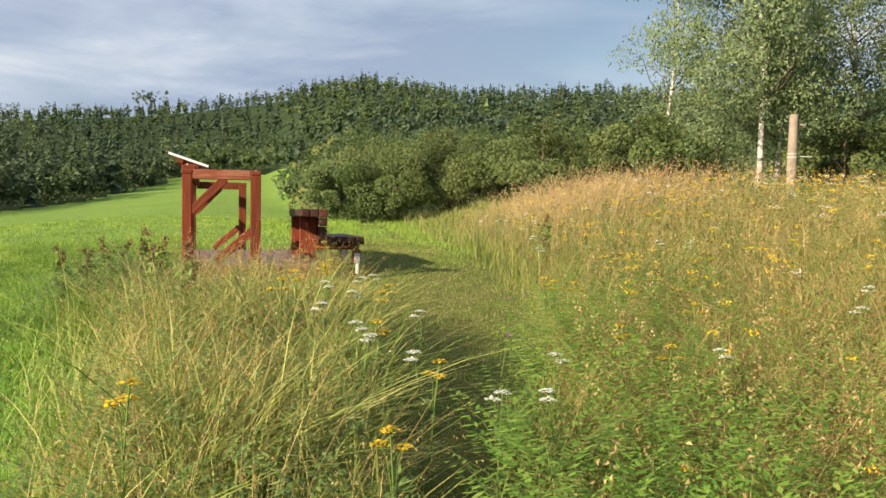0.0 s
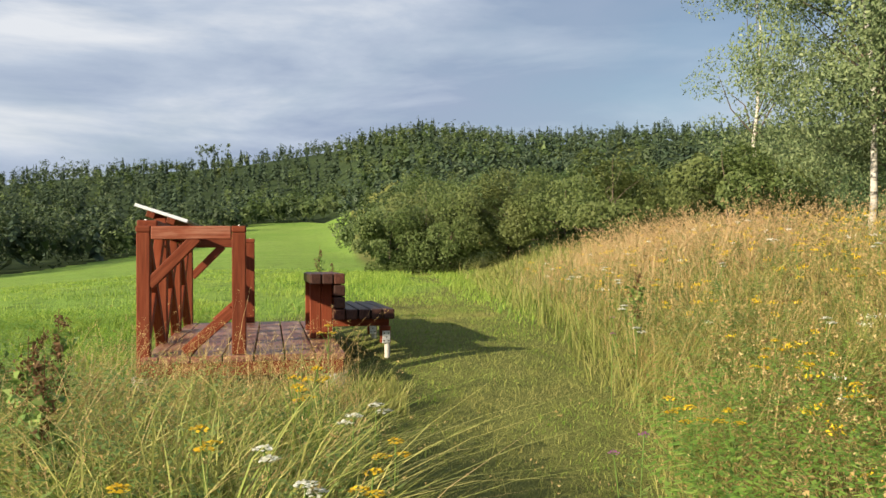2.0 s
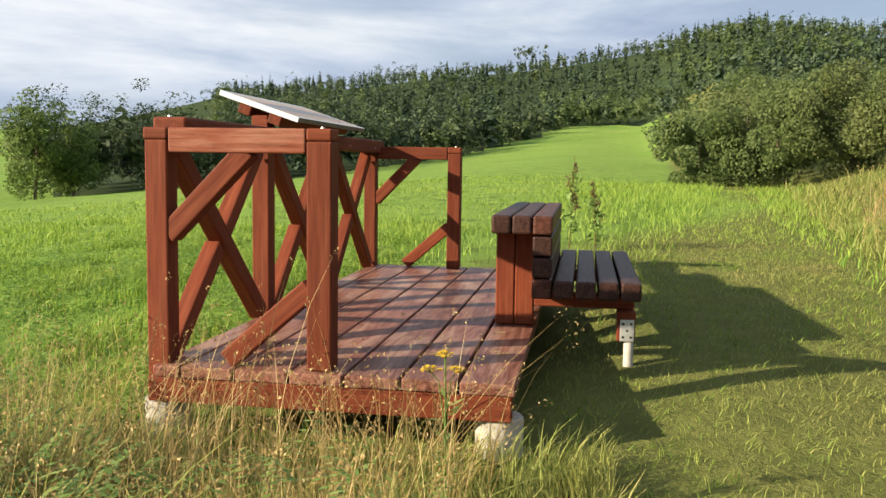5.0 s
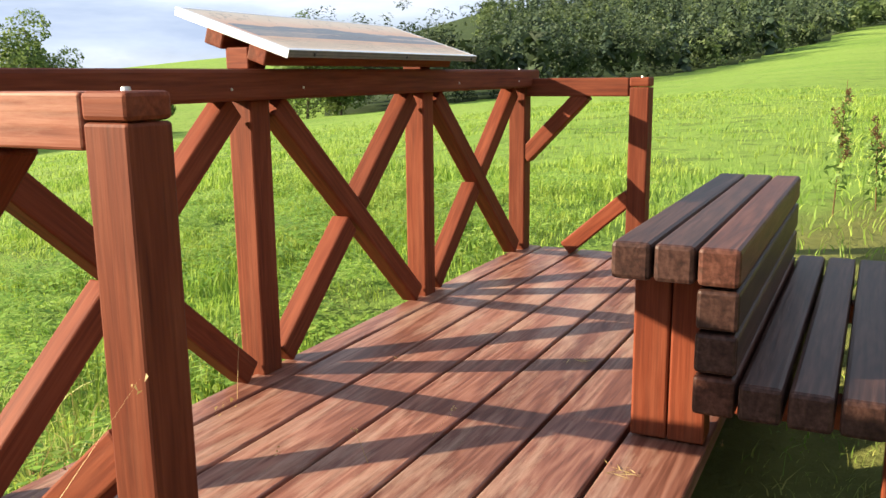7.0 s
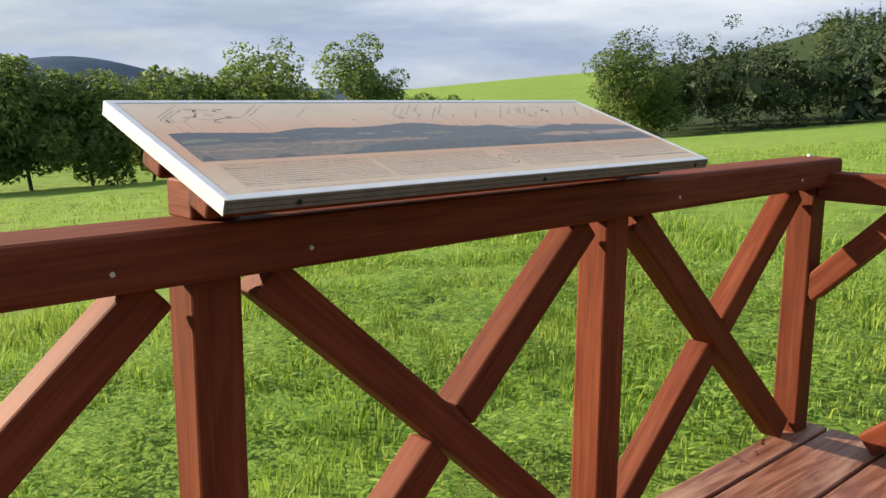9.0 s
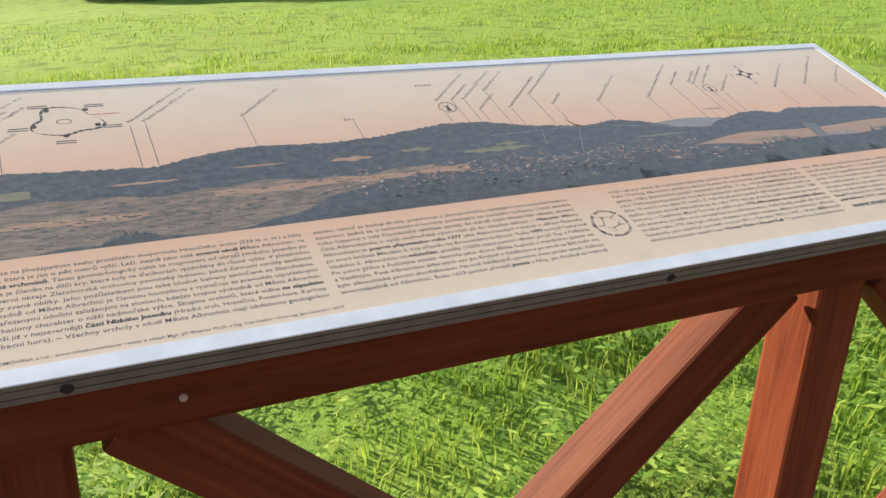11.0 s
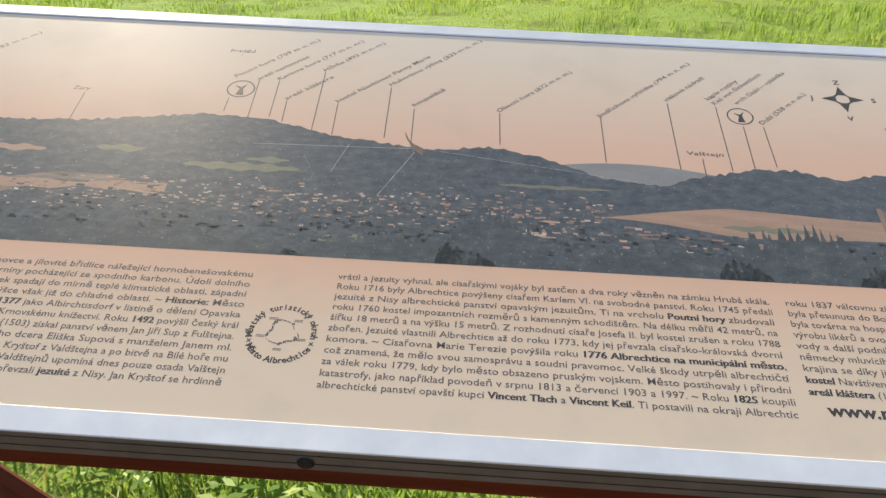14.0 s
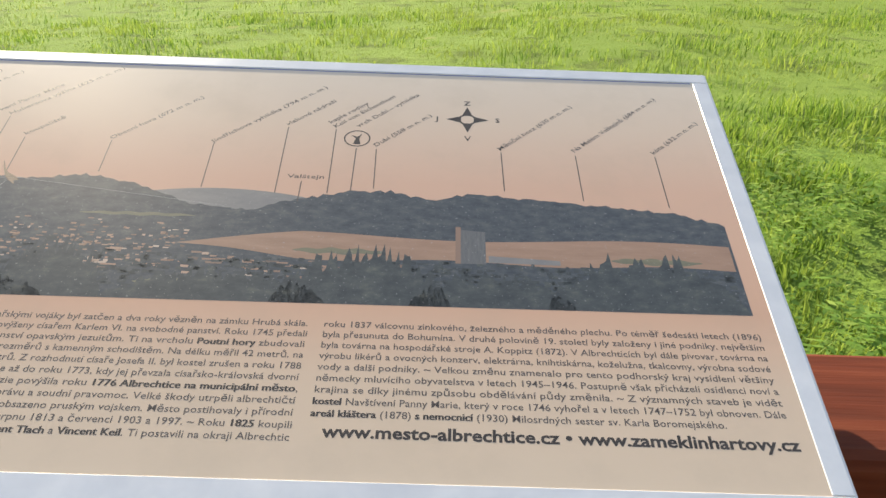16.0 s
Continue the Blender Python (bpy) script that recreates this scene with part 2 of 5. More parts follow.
def birch_bark():
    m, t, b = material("birch_bark", 0.75)
    n = noise_at(t, 3.0, 6.0, (1.2, 1.2, 5.0))
    t.links.new(ramp(t, n, (0.36, (0.05, 0.045, 0.04)), (0.5, (0.38, 0.36, 0.32)), (0.8, (0.55, 0.53, 0.48))), b.inputs["Base Color"])
    bump(t, b, n, 0.4, 0.01)
    return m


BIRCH = birch_bark()


def ground_material():
    m, t, b = material("ground_cover", 0.95, 0, 0.1)
    c = t.nodes.new("ShaderNodeTexCoord")
    big = noise_at(t, 0.07, 4.0)
    fine = noise_at(t, 3.5, 8.0, None, 0.7)
    field = mix(t, fine, (0.10, 0.195, 0.03), (0.20, 0.305, 0.055))
    field = mix(t, ramp(t, big, (0.4, (0, 0, 0)), (0.65, (0.5, 0.5, 0.5))), field, (0.23, 0.31, 0.07))
    # bare soil and shadow between the tufts painted dark, straw thatch painted pale
    spots = noise_at(t, 1.6, 5.0, None, 0.62)
    field = mix(t, ramp(t, spots, (0.38, (0.6, 0.6, 0.6)), (0.48, (0, 0, 0))), field, (0.075, 0.105, 0.026))
    field = mix(t, ramp(t, spots, (0.64, (0, 0, 0)), (0.74, (0.7, 0.7, 0.7))), field, (0.31, 0.29, 0.11))
    rough = mix(t, fine, (0.06, 0.08, 0.02), (0.20, 0.20, 0.06))
    xyz = t.nodes.new("ShaderNodeSeparateXYZ")
    t.links.new(c.outputs["Object"], xyz.inputs[0])
    # unmown ground begins right of the meadow's edge and before the deck
    side = node(t, "ShaderNodeMath")
    side.operation = "MULTIPLY_ADD"
    side.inputs[1].default_value = 0.55
    t.links.new(fine, side.inputs[0])
    away = node(t, "ShaderNodeMapRange")
    away.inputs[1].default_value, away.inputs[2].default_value, away.inputs[3].default_value, away.inputs[4].default_value = 3.0, 14.0, 0.0, 5.0
    t.links.new(xyz.outputs["Y"], away.inputs[0])
    shifted = node(t, "ShaderNodeMath")
    shifted.operation = "SUBTRACT"
    t.links.new(xyz.outputs["X"], shifted.inputs[0])
    t.links.new(away.outputs[0], shifted.inputs[1])
    # far up the slope the mown meadow widens to the right
    wider = node(t, "ShaderNodeMapRange")
    wider.inputs[1].default_value, wider.inputs[2].default_value, wider.inputs[3].default_value, wider.inputs[4].default_value = 30.0, 262.0, 0.0, 20.0
    t.links.new(xyz.outputs["Y"], wider.inputs[0])
    spread = node(t, "ShaderNodeMath")
    spread.operation = "SUBTRACT"
    t.links.new(shifted.outputs[0], spread.inputs[0])
    t.links.new(wider.outputs[0], spread.inputs[1])
    t.links.new(spread.outputs[0], side.inputs[2])
    mask = ramp(t, side.outputs[0], (0.0, (0, 0, 0)), (0.9, (1, 1, 1)))
    t.links.new(mix(t, mask, field, rough), b.inputs["Base Color"])
    bump(t, b, fine, 0.9, 0.12)
    return m


GROUND = ground_material()
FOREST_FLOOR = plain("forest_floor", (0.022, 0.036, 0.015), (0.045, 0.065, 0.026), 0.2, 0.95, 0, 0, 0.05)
# the blue of distant haze is mixed into this base colour
FAR_HAZY_HILL = plain("haze_tinted_wooded_hill", (0.05, 0.075, 0.12), (0.07, 0.10, 0.15), 0.02, 1.0, 0, 0, 0.0)
FAR_FIELD = plain("distant_field", (0.17, 0.27, 0.05), (0.26, 0.36, 0.08), 0.03, 0.95)


# ---- helpers for meshes ----
def link(name, me, mat, parent=None, m=None, label=""):
    if mat:
        me.materials.append(mat)
    ob = new(name, me)
    ob.parent = parent
    if m is not None:
        ob.matrix_basis = m
    return tagged(ob, label)


def part(name, bm, mat, parent=None, label="", m=None):
    me = bpy.data.meshes.new(name)
    bm.to_mesh(me)
    bm.free()
    return link(name, me, mat, parent, m, label)


def soup(name, verts, quads, mat, parent=None, smooth=False):
    """One mesh from arrays of corners and of four- or three-cornered faces."""
    me = bpy.data.meshes.new(name)
    verts = np.asarray(verts, dtype=np.float32).reshape(-1, 3)
    quads = np.asarray(quads, dtype=np.int32)
    k = quads.shape[1]
    me.vertices.add(len(verts))
    me.vertices.foreach_set("co", verts.ravel())
    me.loops.add(quads.size)
    me.loops.foreach_set("vertex_index", quads.ravel())
    me.polygons.add(len(quads))
    me.polygons.foreach_set("loop_start", np.arange(len(quads), dtype=np.int32) * k)
    if smooth:
        me.polygons.foreach_set("use_smooth", np.ones(len(quads), dtype=bool))
    me.update(calc_edges=True)
    return link(name, me, mat, parent)


def thing(name, label, category, group="", kind=""):
    return tagged(new(name), label, category, group, kind)


def box_bm(lx, ly, lz, bevel=0.006, segments=2):
    bm = bmesh.new()
    bmesh.ops.create_cube(bm, size=1.0, matrix=Matrix.Diagonal((lx, ly, lz, 1)))
    if bevel:
        bmesh.ops.bevel(bm, geom=bm.edges[:], offset=bevel, segments=segments, affect="EDGES", profile=0.5)
    return bm


def axis_pose(a, b, up=(0, 0, 1)):
    """A pose midway from a to b whose X runs along the piece."""
    a, b = Vector(a), Vector(b)
    x = (b - a).normalized()
    y = Vector(up).cross(x)
    y = y.normalized() if y.length > 1e-4 else Vector((0, 1, 0))
    z = x.cross(y)
    m = Matrix((x, y, z)).transposed().to_4x4()
    m.translation = (a + b) / 2
    return m


def beam(name, a, b, wide, high, mat, parent, bevel=0.007, up=(0, 0, 1), label=""):
    """A sawn beam from a to b; wide across, high along up."""
    n = (Vector(b) - Vector(a)).length
    return part(name, box_bm(n, wide, high, bevel), mat, parent, label, axis_pose(a, b, up))


def cyl_bm(r1, r2, h, seg=16, bevel=0.0):
    bm = bmesh.new()
    bmesh.ops.create_cone(bm, cap_ends=True, segments=seg, radius1=r1, radius2=r2, depth=h, matrix=Matrix.Translation((0, 0, h / 2)))
    if bevel:
        rim = [e for e in bm.edges if abs(e.verts[0].co.z - e.verts[1].co.z) < 1e-6]
        bmesh.ops.bevel(bm, geom=rim, offset=bevel, segments=2, affect="EDGES")
    return bm


# ---- the lie of the land ----
def smooth01(v):
    v = np.clip(v, 0, 1)
    return v * v * (3 - 2 * v)


EDGE_AZ = np.array([-180, -120, -60, -30, -4, -3, 1, 3, 8, 17, 27, 32, 40, 50, 62, 72, 90, 120, 180.0])
EDGE_R = np.array([60, 60, 60, 60, 60, 262, 262, 225, 168, 122, 101, 97, 90, 75, 56, 47, 45, 60, 60.0])
RIDGE_AZ = np.array([-180, -120, -60, -45, -27, -17, -10, -2, 3, 12, 17, 23.6, 27, 32, 36, 42, 50, 60, 90, 180.0])
RIDGE_EL = np.array([0.5, 0.5, 5, 7.6, 8.1, 8.1, 8.9, 7.7, 6.9, 6.0, 5.3, 4.8, 3.9, 2.8, 2.5, 2.0, 1.2, -1.0, -1.0, 0.5])
RIDGE_R = 680.0


def field_z(x, y):
    """The height of the open ground."""
    along = np.where(y < 0.0, 0.068 * y, 0.068 * np.minimum(y, 4.0) + 0.016 * np.clip(y - 4.0, 0, None))
    along = along + 0.00030 * np.clip(y - 90.0, 0, None) ** 2
    left = np.clip(-x - 0.3, 0, None)
    drop = -0.05 * np.minimum(left, 4.0) - 0.088 * np.clip(left - 4.0, 0, 60.0) - 0.03 * np.clip(left - 64.0, 0, None)
    edge = 3.3 + 0.17 * np.clip(y + 1.0, -3.0, 40.0)
    over = np.clip(x - edge, 0, None)
    bank = 0.62 * smooth01(over / 3.4) + 0.042 * np.clip(over - 1.0, 0, 30.0)
    wave = 0.05 * np.sin(x * 0.7 + 0.4 * y) * np.sin(y * 0.53 - 0.3) * smooth01((np.hypot(x - 1, y - 2) - 3.0) / 5)
    hump = 0.22 * np.exp(-((x - np.interp(y, [-9, -5, -2, 0], [-0.5, 0.3, 0.2, 0.0])) / 0.75) ** 2) * smooth01((y + 8.5) / 2.5) * smooth01((-1.0 - y) / 2.2)
    hump = hump + 0.11 * np.exp(-((x - 2.7) / 1.1) ** 2 - ((y - 2.0) / 2.2) ** 2)
    return along + drop + bank + wave + hump - 0.02


def ground_z(x, y):
    x, y = np.asarray(x, float), np.asarray(y, float)
    z = field_z(x, y)
    r = np.hypot(x, y)
    az = np.degrees(np.arctan2(-x, y))
    edge = np.interp(az, EDGE_AZ, EDGE_R)
    edge = np.where((az < -3) & (az > -60), np.interp(az, [-60, -30, -18, -10, -7, -5, -3], [40.0, 34.0, 34.0, 46.0, 85.0, 170.0, 262.0]), edge)
    ex, ey = -np.sin(np.radians(az)) * edge, np.cos(np.radians(az)) * edge
    z_edge = field_z(ex, ey)
    top = RIDGE_R * np.tan(np.radians(np.interp(az, RIDGE_AZ, RIDGE_EL))) - 9.5
    up = np.clip((r - edge) / (RIDGE_R - edge), 0, 1)
    hill = z_edge + (top - z_edge) * (0.35 * up + 0.65 * smooth01(up)) - 0.03 * np.clip(r - RIDGE_R, 0, None)
    return np.where(r > edge, np.maximum(hill, -40.0), z)


def build_ground():
    rad = np.concatenate([np.linspace(0, 16, 54), np.geomspace(16.6, 700, 92), np.geomspace(730, 3000, 14)])
    az = np.radians(np.linspace(-180, 180, 289)[:-1])
    rr, aa = np.meshgrid(rad, az, indexing="ij")
    x, y = -np.sin(aa) * rr, np.cos(aa) * rr
    z = ground_z(x, y)
    v = np.stack([x, y, z], -1).reshape(-1, 3)
    n = len(az)
    i, j = np.meshgrid(np.arange(len(rad) - 1), np.arange(n), indexing="ij")
    k = (j + 1) % n
    q = np.stack([i * n + j, (i + 1) * n + j, (i + 1) * n + k, i * n + k], -1).reshape(-1, 4)
    ob = soup("ground", v, q[:, ::-1], GROUND, None, True)
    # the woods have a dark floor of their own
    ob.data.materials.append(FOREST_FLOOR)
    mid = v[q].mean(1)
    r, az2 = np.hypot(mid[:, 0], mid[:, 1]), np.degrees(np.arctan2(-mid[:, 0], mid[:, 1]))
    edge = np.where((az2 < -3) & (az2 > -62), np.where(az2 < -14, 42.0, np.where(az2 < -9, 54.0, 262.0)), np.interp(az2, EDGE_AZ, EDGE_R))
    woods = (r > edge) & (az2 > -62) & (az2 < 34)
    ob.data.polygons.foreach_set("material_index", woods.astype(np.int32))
    return tagged(ob, "grassy hillside with a mown meadow and wild grass", "ground", kind="structure")


build_ground()


# ---- viewing deck ----
DECK_Z = 0.32
POST_Y = (0.16, 1.36, 2.552, 3.755)
deck = thing("viewing_deck", "red-brown stained timber viewing deck with railing on concrete footings", "viewing deck")
plank_x = [0.002, 0.128] + [0.128 + 0.2335 * i for i in range(1, 7)]
for i, (x0, x1) in enumerate(zip(plank_x, plank_x[1:])):
    cx, w = (x0 + x1) / 2, x1 - x0 - 0.013
    y0, y1 = 0.075 + random.uniform(-0.004, 0.004), 3.86 + random.uniform(-0.006, 0.006)
    beam("plank", (cx, y0, DECK_Z - 0.024 + random.uniform(-0.0015, 0.0015)), (cx, y1, DECK_Z - 0.024), w, 0.048, WOOD_DECK, deck, 0.006)
beam("fascia", (-0.02, 0.105, 0.218), (1.51, 0.105, 0.218), 0.045, 0.108, WOOD_RED, deck, label="red-stained front board")
beam("fascia", (-0.02, 3.83, 0.218), (1.51, 3.83, 0.218), 0.045, 0.108, WOOD_RED, deck)
for x in (0.09, 0.55, 1.0, 1.45):
    beam("joist", (x, 0.13, 0.22), (x, 3.8, 0.22), 0.07, 0.105, WOOD_RED, deck)
for y in (0.19, 2.0, 3.7):
    for x in (1.452, 0.02):
        z = float(field_z(x, y))
        if 0.165 - z > 0.02:
            part("footing", cyl_bm(0.1, 0.098, 0.165 - z + 0.2, 20, 0.008), CONCRETE, deck, "pale round concrete footing", Matrix.Translation((x, y, z - 0.2)))
for i, y in enumerate(POST_Y):
    x = 0.018 if i in (0, 3) else 0.004
    low = 0.03 if i == 0 else 0.18
    beam("post", (x, y, low), (x, y, 1.256), 0.098, 0.098, WOOD_RED, deck, up=(0, 1, 0))
for y in (POST_Y[0], POST_Y[3]):
    beam("post", (0.717, y, 0.322), (0.717, y, 1.254), 0.105, 0.105, WOOD_RED, deck, up=(0, 1, 0))
    # half-lapped end rail
    bm = box_bm(0.585, 0.1, 0.1, 0.006)
    # the near rail carries its sun glare in the timber colour
    part("end_rail", bm, WOOD_WORN_GLARE if y < 1 else WOOD_RED, deck, "slightly worn end rail, sun glare in its pale colour" if y < 1 else "", pose(0.367, y, 1.255))
    for cx in (0.018, 0.717):
        part("rail_end", box_bm(0.108, 0.106, 0.05, 0.009), WOOD_RED, deck, "", pose(cx, y, 1.281))
    beam("brace", (0.055, y, 0.862), (0.405, y, 1.22), 0.085, 0.088, WOOD_RED, deck, up=(0, 1, 0))
    beam("brace", (0.675, y, 0.662), (0.315, y, 0.345), 0.085, 0.088, WOOD_RED, deck, up=(0, 1, 0))
beam("top_rail", (0.036, 0.2, 1.3035), (0.036, 3.822, 1.3035), 0.152, 0.099, WOOD_RED, deck, 0.012, label="long dark-red handrail beam")
for y0, y1 in zip(POST_Y, POST_Y[1:]):
    a, b = y0 + 0.05, y1 - 0.05
    beam("brace", (0.012, a + 0.055, 1.235), (0.012, b - 0.055, 0.345), 0.086, 0.078, WOOD_RED, deck, up=(1, 0, 0))
    m0, m1 = Vector((0.0, b - 0.055, 1.235)), Vector((0.0, a + 0.055, 0.345))
    way = (m1 - m0).normalized()
    c = (m0 + m1) / 2
    beam("brace", m0, c - way * 0.05, 0.086, 0.078, WOOD_RED, deck, up=(1, 0, 0))
    beam("brace", c + way * 0.05, m1, 0.086, 0.078, WOOD_RED, deck, up=(1, 0, 0))
for y in (0.4, 1.15, 1.52, 2.75, 3.5):
    part("bolt", cyl_bm(0.005, 0.004, 0.005, 10, 0.001), ZINC, deck, "", pose(0.1105, y, 1.291, 0, 90, 0))
for x, y in ((0.717, 0.16), (0.02, 0.24), (0.72, 3.755), (0.0, 3.79)):
    part("bolt", cyl_bm(0.009, 0.008, 0.008, 10, 0.001), ZINC, deck, "", pose(x, y, 1.305 if x > 0.5 else 1.3525))

# ---- bench ----
bench = thing("bench", "dark-stained timber bench with broad armrest back beside the deck", "bench")
BY0, BY1 = 1.12, 2.75
for i in range(3):
    x = 1.352 + 0.1055 * i
    beam("armrest_slat", (x, BY0 + random.uniform(-0.004, 0.004), 0.873), (x, BY1, 0.873), 0.099, 0.095, WOOD_BROWN if i == 2 else WOOD_DARK, bench, 0.012)
for z in (0.766, 0.657, 0.549):
    beam("back_slat", (1.563, BY0 + 0.012, z), (1.563, BY1 - 0.01, z), 0.1, 0.1, WOOD_BROWN if z < 0.6 else WOOD_DARK, bench, 0.01)
for i in range(4):
    x = 1.672 + 0.1125 * i
    beam("seat_slat", (x, BY0 + random.uniform(-0.005, 0.005), 0.55), (x, BY1 + 0.04, 0.55), 0.1, 0.093, WOOD_DARK, bench, 0.012)
for y in (1.40, 2.46):
    for x in (1.359, 1.462):
        beam("post", (x, y, 0.324), (x, y, 0.826), 0.1, 0.098, WOOD_RED, bench, up=(0, 1, 0))
    beam("bearer", (1.513, y, 0.463), (2.04, y, 0.463), 0.09, 0.072, WOOD_RED, bench)
    z = float(field_z(2.0, y))
    beam("leg", (1.998, y - 0.06, 0.268), (1.998, y - 0.06, 0.427), 0.095, 0.095, WOOD_RED, bench, up=(0, 1, 0))
    plate = part("steel_plate", box_bm(0.072, 0.005, 0.115, 0.002, 1), ZINC, bench, "pale perforated steel plate", pose(2.003, y - 0.111, 0.328))
    for hx, hz in ((-0.02, 0.035), (0.02, 0.035), (0.0, 0.0), (-0.02, -0.035), (0.02, -0.035)):
        part("hole", cyl_bm(0.007, 0.007, 0.002, 10), HOLE, plate, "", pose(hx, -0.0022, hz, 90))
    part("pipe_foot", cyl_bm(0.026, 0.026, 0.30 - z + 0.15, 16), PIPE, bench, "pale steel pipe foot", pose(2.015, y - 0.08, z - 0.15))

# ---- information board ----
TOP, LOW = Vector((-0.208, 0, 1.5575)), Vector((0.238, 0, 1.4115))     # the sheet's upper and lower edge
U0, U1 = 1.281, 2.674
DOWN = (LOW - TOP).normalized()
BOARD_LEN, BOARD_DEEP = U1 - U0, (LOW - TOP).length
BOARD_UP = Vector((-DOWN.z, 0, DOWN.x))
if BOARD_UP.z < 0:
    BOARD_UP = -BOARD_UP
# board's own axes: x along the board, y up the slope, z out of its face; origin at the upper left corner
BOARD = Matrix((Vector((0, 1, 0)), -DOWN, BOARD_UP)).transposed().to_4x4()
BOARD.translation = Vector((TOP.x, U0, TOP.z))
board = thing("information_board", "tilted panorama information board in a white metal frame on the railing", "information board")


def on_board(u, v, lift=0.0):
    return BOARD @ Matrix.Translation((u, -v, lift))




def sheet_material():
    m, t, b = material("printed_sheet", 0.55, 0, 0.035)
    c = t.nodes.new("ShaderNodeTexCoord")
    xyz = t.nodes.new("ShaderNodeSeparateXYZ")
    t.links.new(c.outputs["Object"], xyz.inputs[0])
    pos = node(t, "ShaderNodeMath")
    pos.operation = "MULTIPLY"
    pos.inputs[1].default_value = 1.0 / BOARD_DEEP
    t.links.new(xyz.outputs["Y"], pos.inputs[0])
    shade = node(t, "ShaderNodeMath")
    shade.operation = "ADD"
    shade.inputs[1].default_value = 0.5
    t.links.new(pos.outputs[0], shade.inputs[0])
    col = ramp(t, shade.outputs[0], (0.0, (0.72, 0.60, 0.47)), (0.2, (0.70, 0.55, 0.42)), (0.34, (0.68, 0.44, 0.32)), (0.62, (0.69, 0.47, 0.36)), (0.8, (0.70, 0.57, 0.46)), (1.0, (0.71, 0.64, 0.55)))
    dirt = noise_at(t, 9.0, 8.0, None, 0.65)
    col = mix(t, ramp(t, dirt, (0.5, (0, 0, 0)), (0.8, (0.28, 0.28, 0.28))), col, (0.42, 0.36, 0.29))
    t.links.new(col, b.inputs["Base Color"])
    t.links.new(ramp(t, dirt, (0.3, (0.4, 0.4, 0.4)), (0.8, (0.62, 0.62, 0.62))), b.inputs["Roughness"])
    return m


part("sheet", box_bm(BOARD_LEN - 0.012, BOARD_DEEP - 0.012, 0.004, 0), sheet_material(), board, "printed panorama sheet with text", on_board(BOARD_LEN / 2, BOARD_DEEP / 2, -0.0045))
part("backing", box_bm(BOARD_LEN - 0.004, BOARD_DEEP - 0.004, 0.02, 0.001, 1), BOARD_GREY, board, "grey board core", on_board(BOARD_LEN / 2, BOARD_DEEP / 2, -0.018))
FR = 0.014
for u, v, lx, ly in ((BOARD_LEN / 2, FR / 2, BOARD_LEN, FR), (BOARD_LEN / 2, BOARD_DEEP - FR / 2, BOARD_LEN, FR + 0.004)):
    part("frame_strip", box_bm(lx, ly, 0.002, 0.0005, 1), ALU, board, "white metal edging", on_board(u, v, -0.0028))
for u in (FR / 2, BOARD_LEN - FR / 2):
    part("frame_strip", box_bm(FR, BOARD_DEEP - 2 * FR - 0.003, 0.002, 0.0005, 1), ALU, board, "", on_board(u, BOARD_DEEP / 2 - 0.001, -0.0029))
    end = -0.0005 if u < 0.5 else BOARD_LEN + 0.0005
    part("frame_side", box_bm(0.002, BOARD_DEEP, 0.028, 0.0006, 1), ALU, board, "", on_board(end, BOARD_DEEP / 2, -0.0163))
part("frame_side", box_bm(BOARD_LEN, 0.002, 0.0225, 0.0006, 1), EDGE_GREY, board, "grey ribbed lower edge", on_board(BOARD_LEN / 2, BOARD_DEEP + 0.0008, -0.0152))
for dz in (-0.009, -0.0185):
    part("edge_groove", box_bm(BOARD_LEN - 0.004, 0.0012, 0.0011, 0.0003, 1), HOLE, board, "", on_board(BOARD_LEN / 2, BOARD_DEEP + 0.0016, dz))
for u in (0.135, 0.748, 1.335):
    part("screw", cyl_bm(0.006, 0.005, 0.003, 10, 0.001), HOLE, board, "dark screw head", on_board(u, BOARD_DEEP + 0.0015, -0.0165) @ pose(0, 0, 0, 90))
for v in (0.15, 0.33):
    c = TOP + DOWN * v - BOARD_UP * 0.058
    beam("purlin", (c.x, U0 + 0.03, c.z), (c.x, U1 - 0.03, c.z), 0.075, 0.058, WOOD_RED, board, 0.006, up=tuple(BOARD_UP))
for y in (1.365, 2.545):
    part("stub_post", box_bm(0.092, 0.09, 0.07, 0.005), WOOD_RED, board, "", pose(-0.002, y, 1.387))
# ---- print ----
def printed(u, v, lift):
    """Ink lies almost flush on the sheet, later layers over earlier ones."""
    return on_board(u, v, -0.002485 + (lift + 0.0025) * 0.08)


def flat(name, points, mat, lift, parent=board, label=""):
    """A flat printed patch with its outline given on the board (u, v)."""
    bm = bmesh.new()
    vs = [bm.verts.new((u, -v, 0)) for u, v in points]
    f = bm.faces.new(vs)
    if f.normal.z < 0:
        f.normal_flip()
    bmesh.ops.triangulate(bm, faces=bm.faces[:])
    return part(name, bm, mat, parent, label, printed(0, 0, lift))


def ribbon_points(u0, u1, top, low, n=120):
    u = np.linspace(u0, u1, n)
    return list(zip(u, top(u))) + list(zip(u[::-1], low(u[::-1])))


def picture_material(name, stops, scale, stretch, rough=0.3):
    m, t, b = material(name, rough, 0, 0.4)
    n = noise_at(t, scale, 9.0, stretch, 0.72)
    col = ramp(t, n, *stops)
    speck = noise_at(t, 420.0, 2.0)
    col = mix(t, ramp(t, speck, (0.66, (0, 0, 0)), (0.72, (0.45, 0.45, 0.45))), col, (0.5, 0.5, 0.5))
    t.links.new(col, b.inputs["Base Color"])
    return m


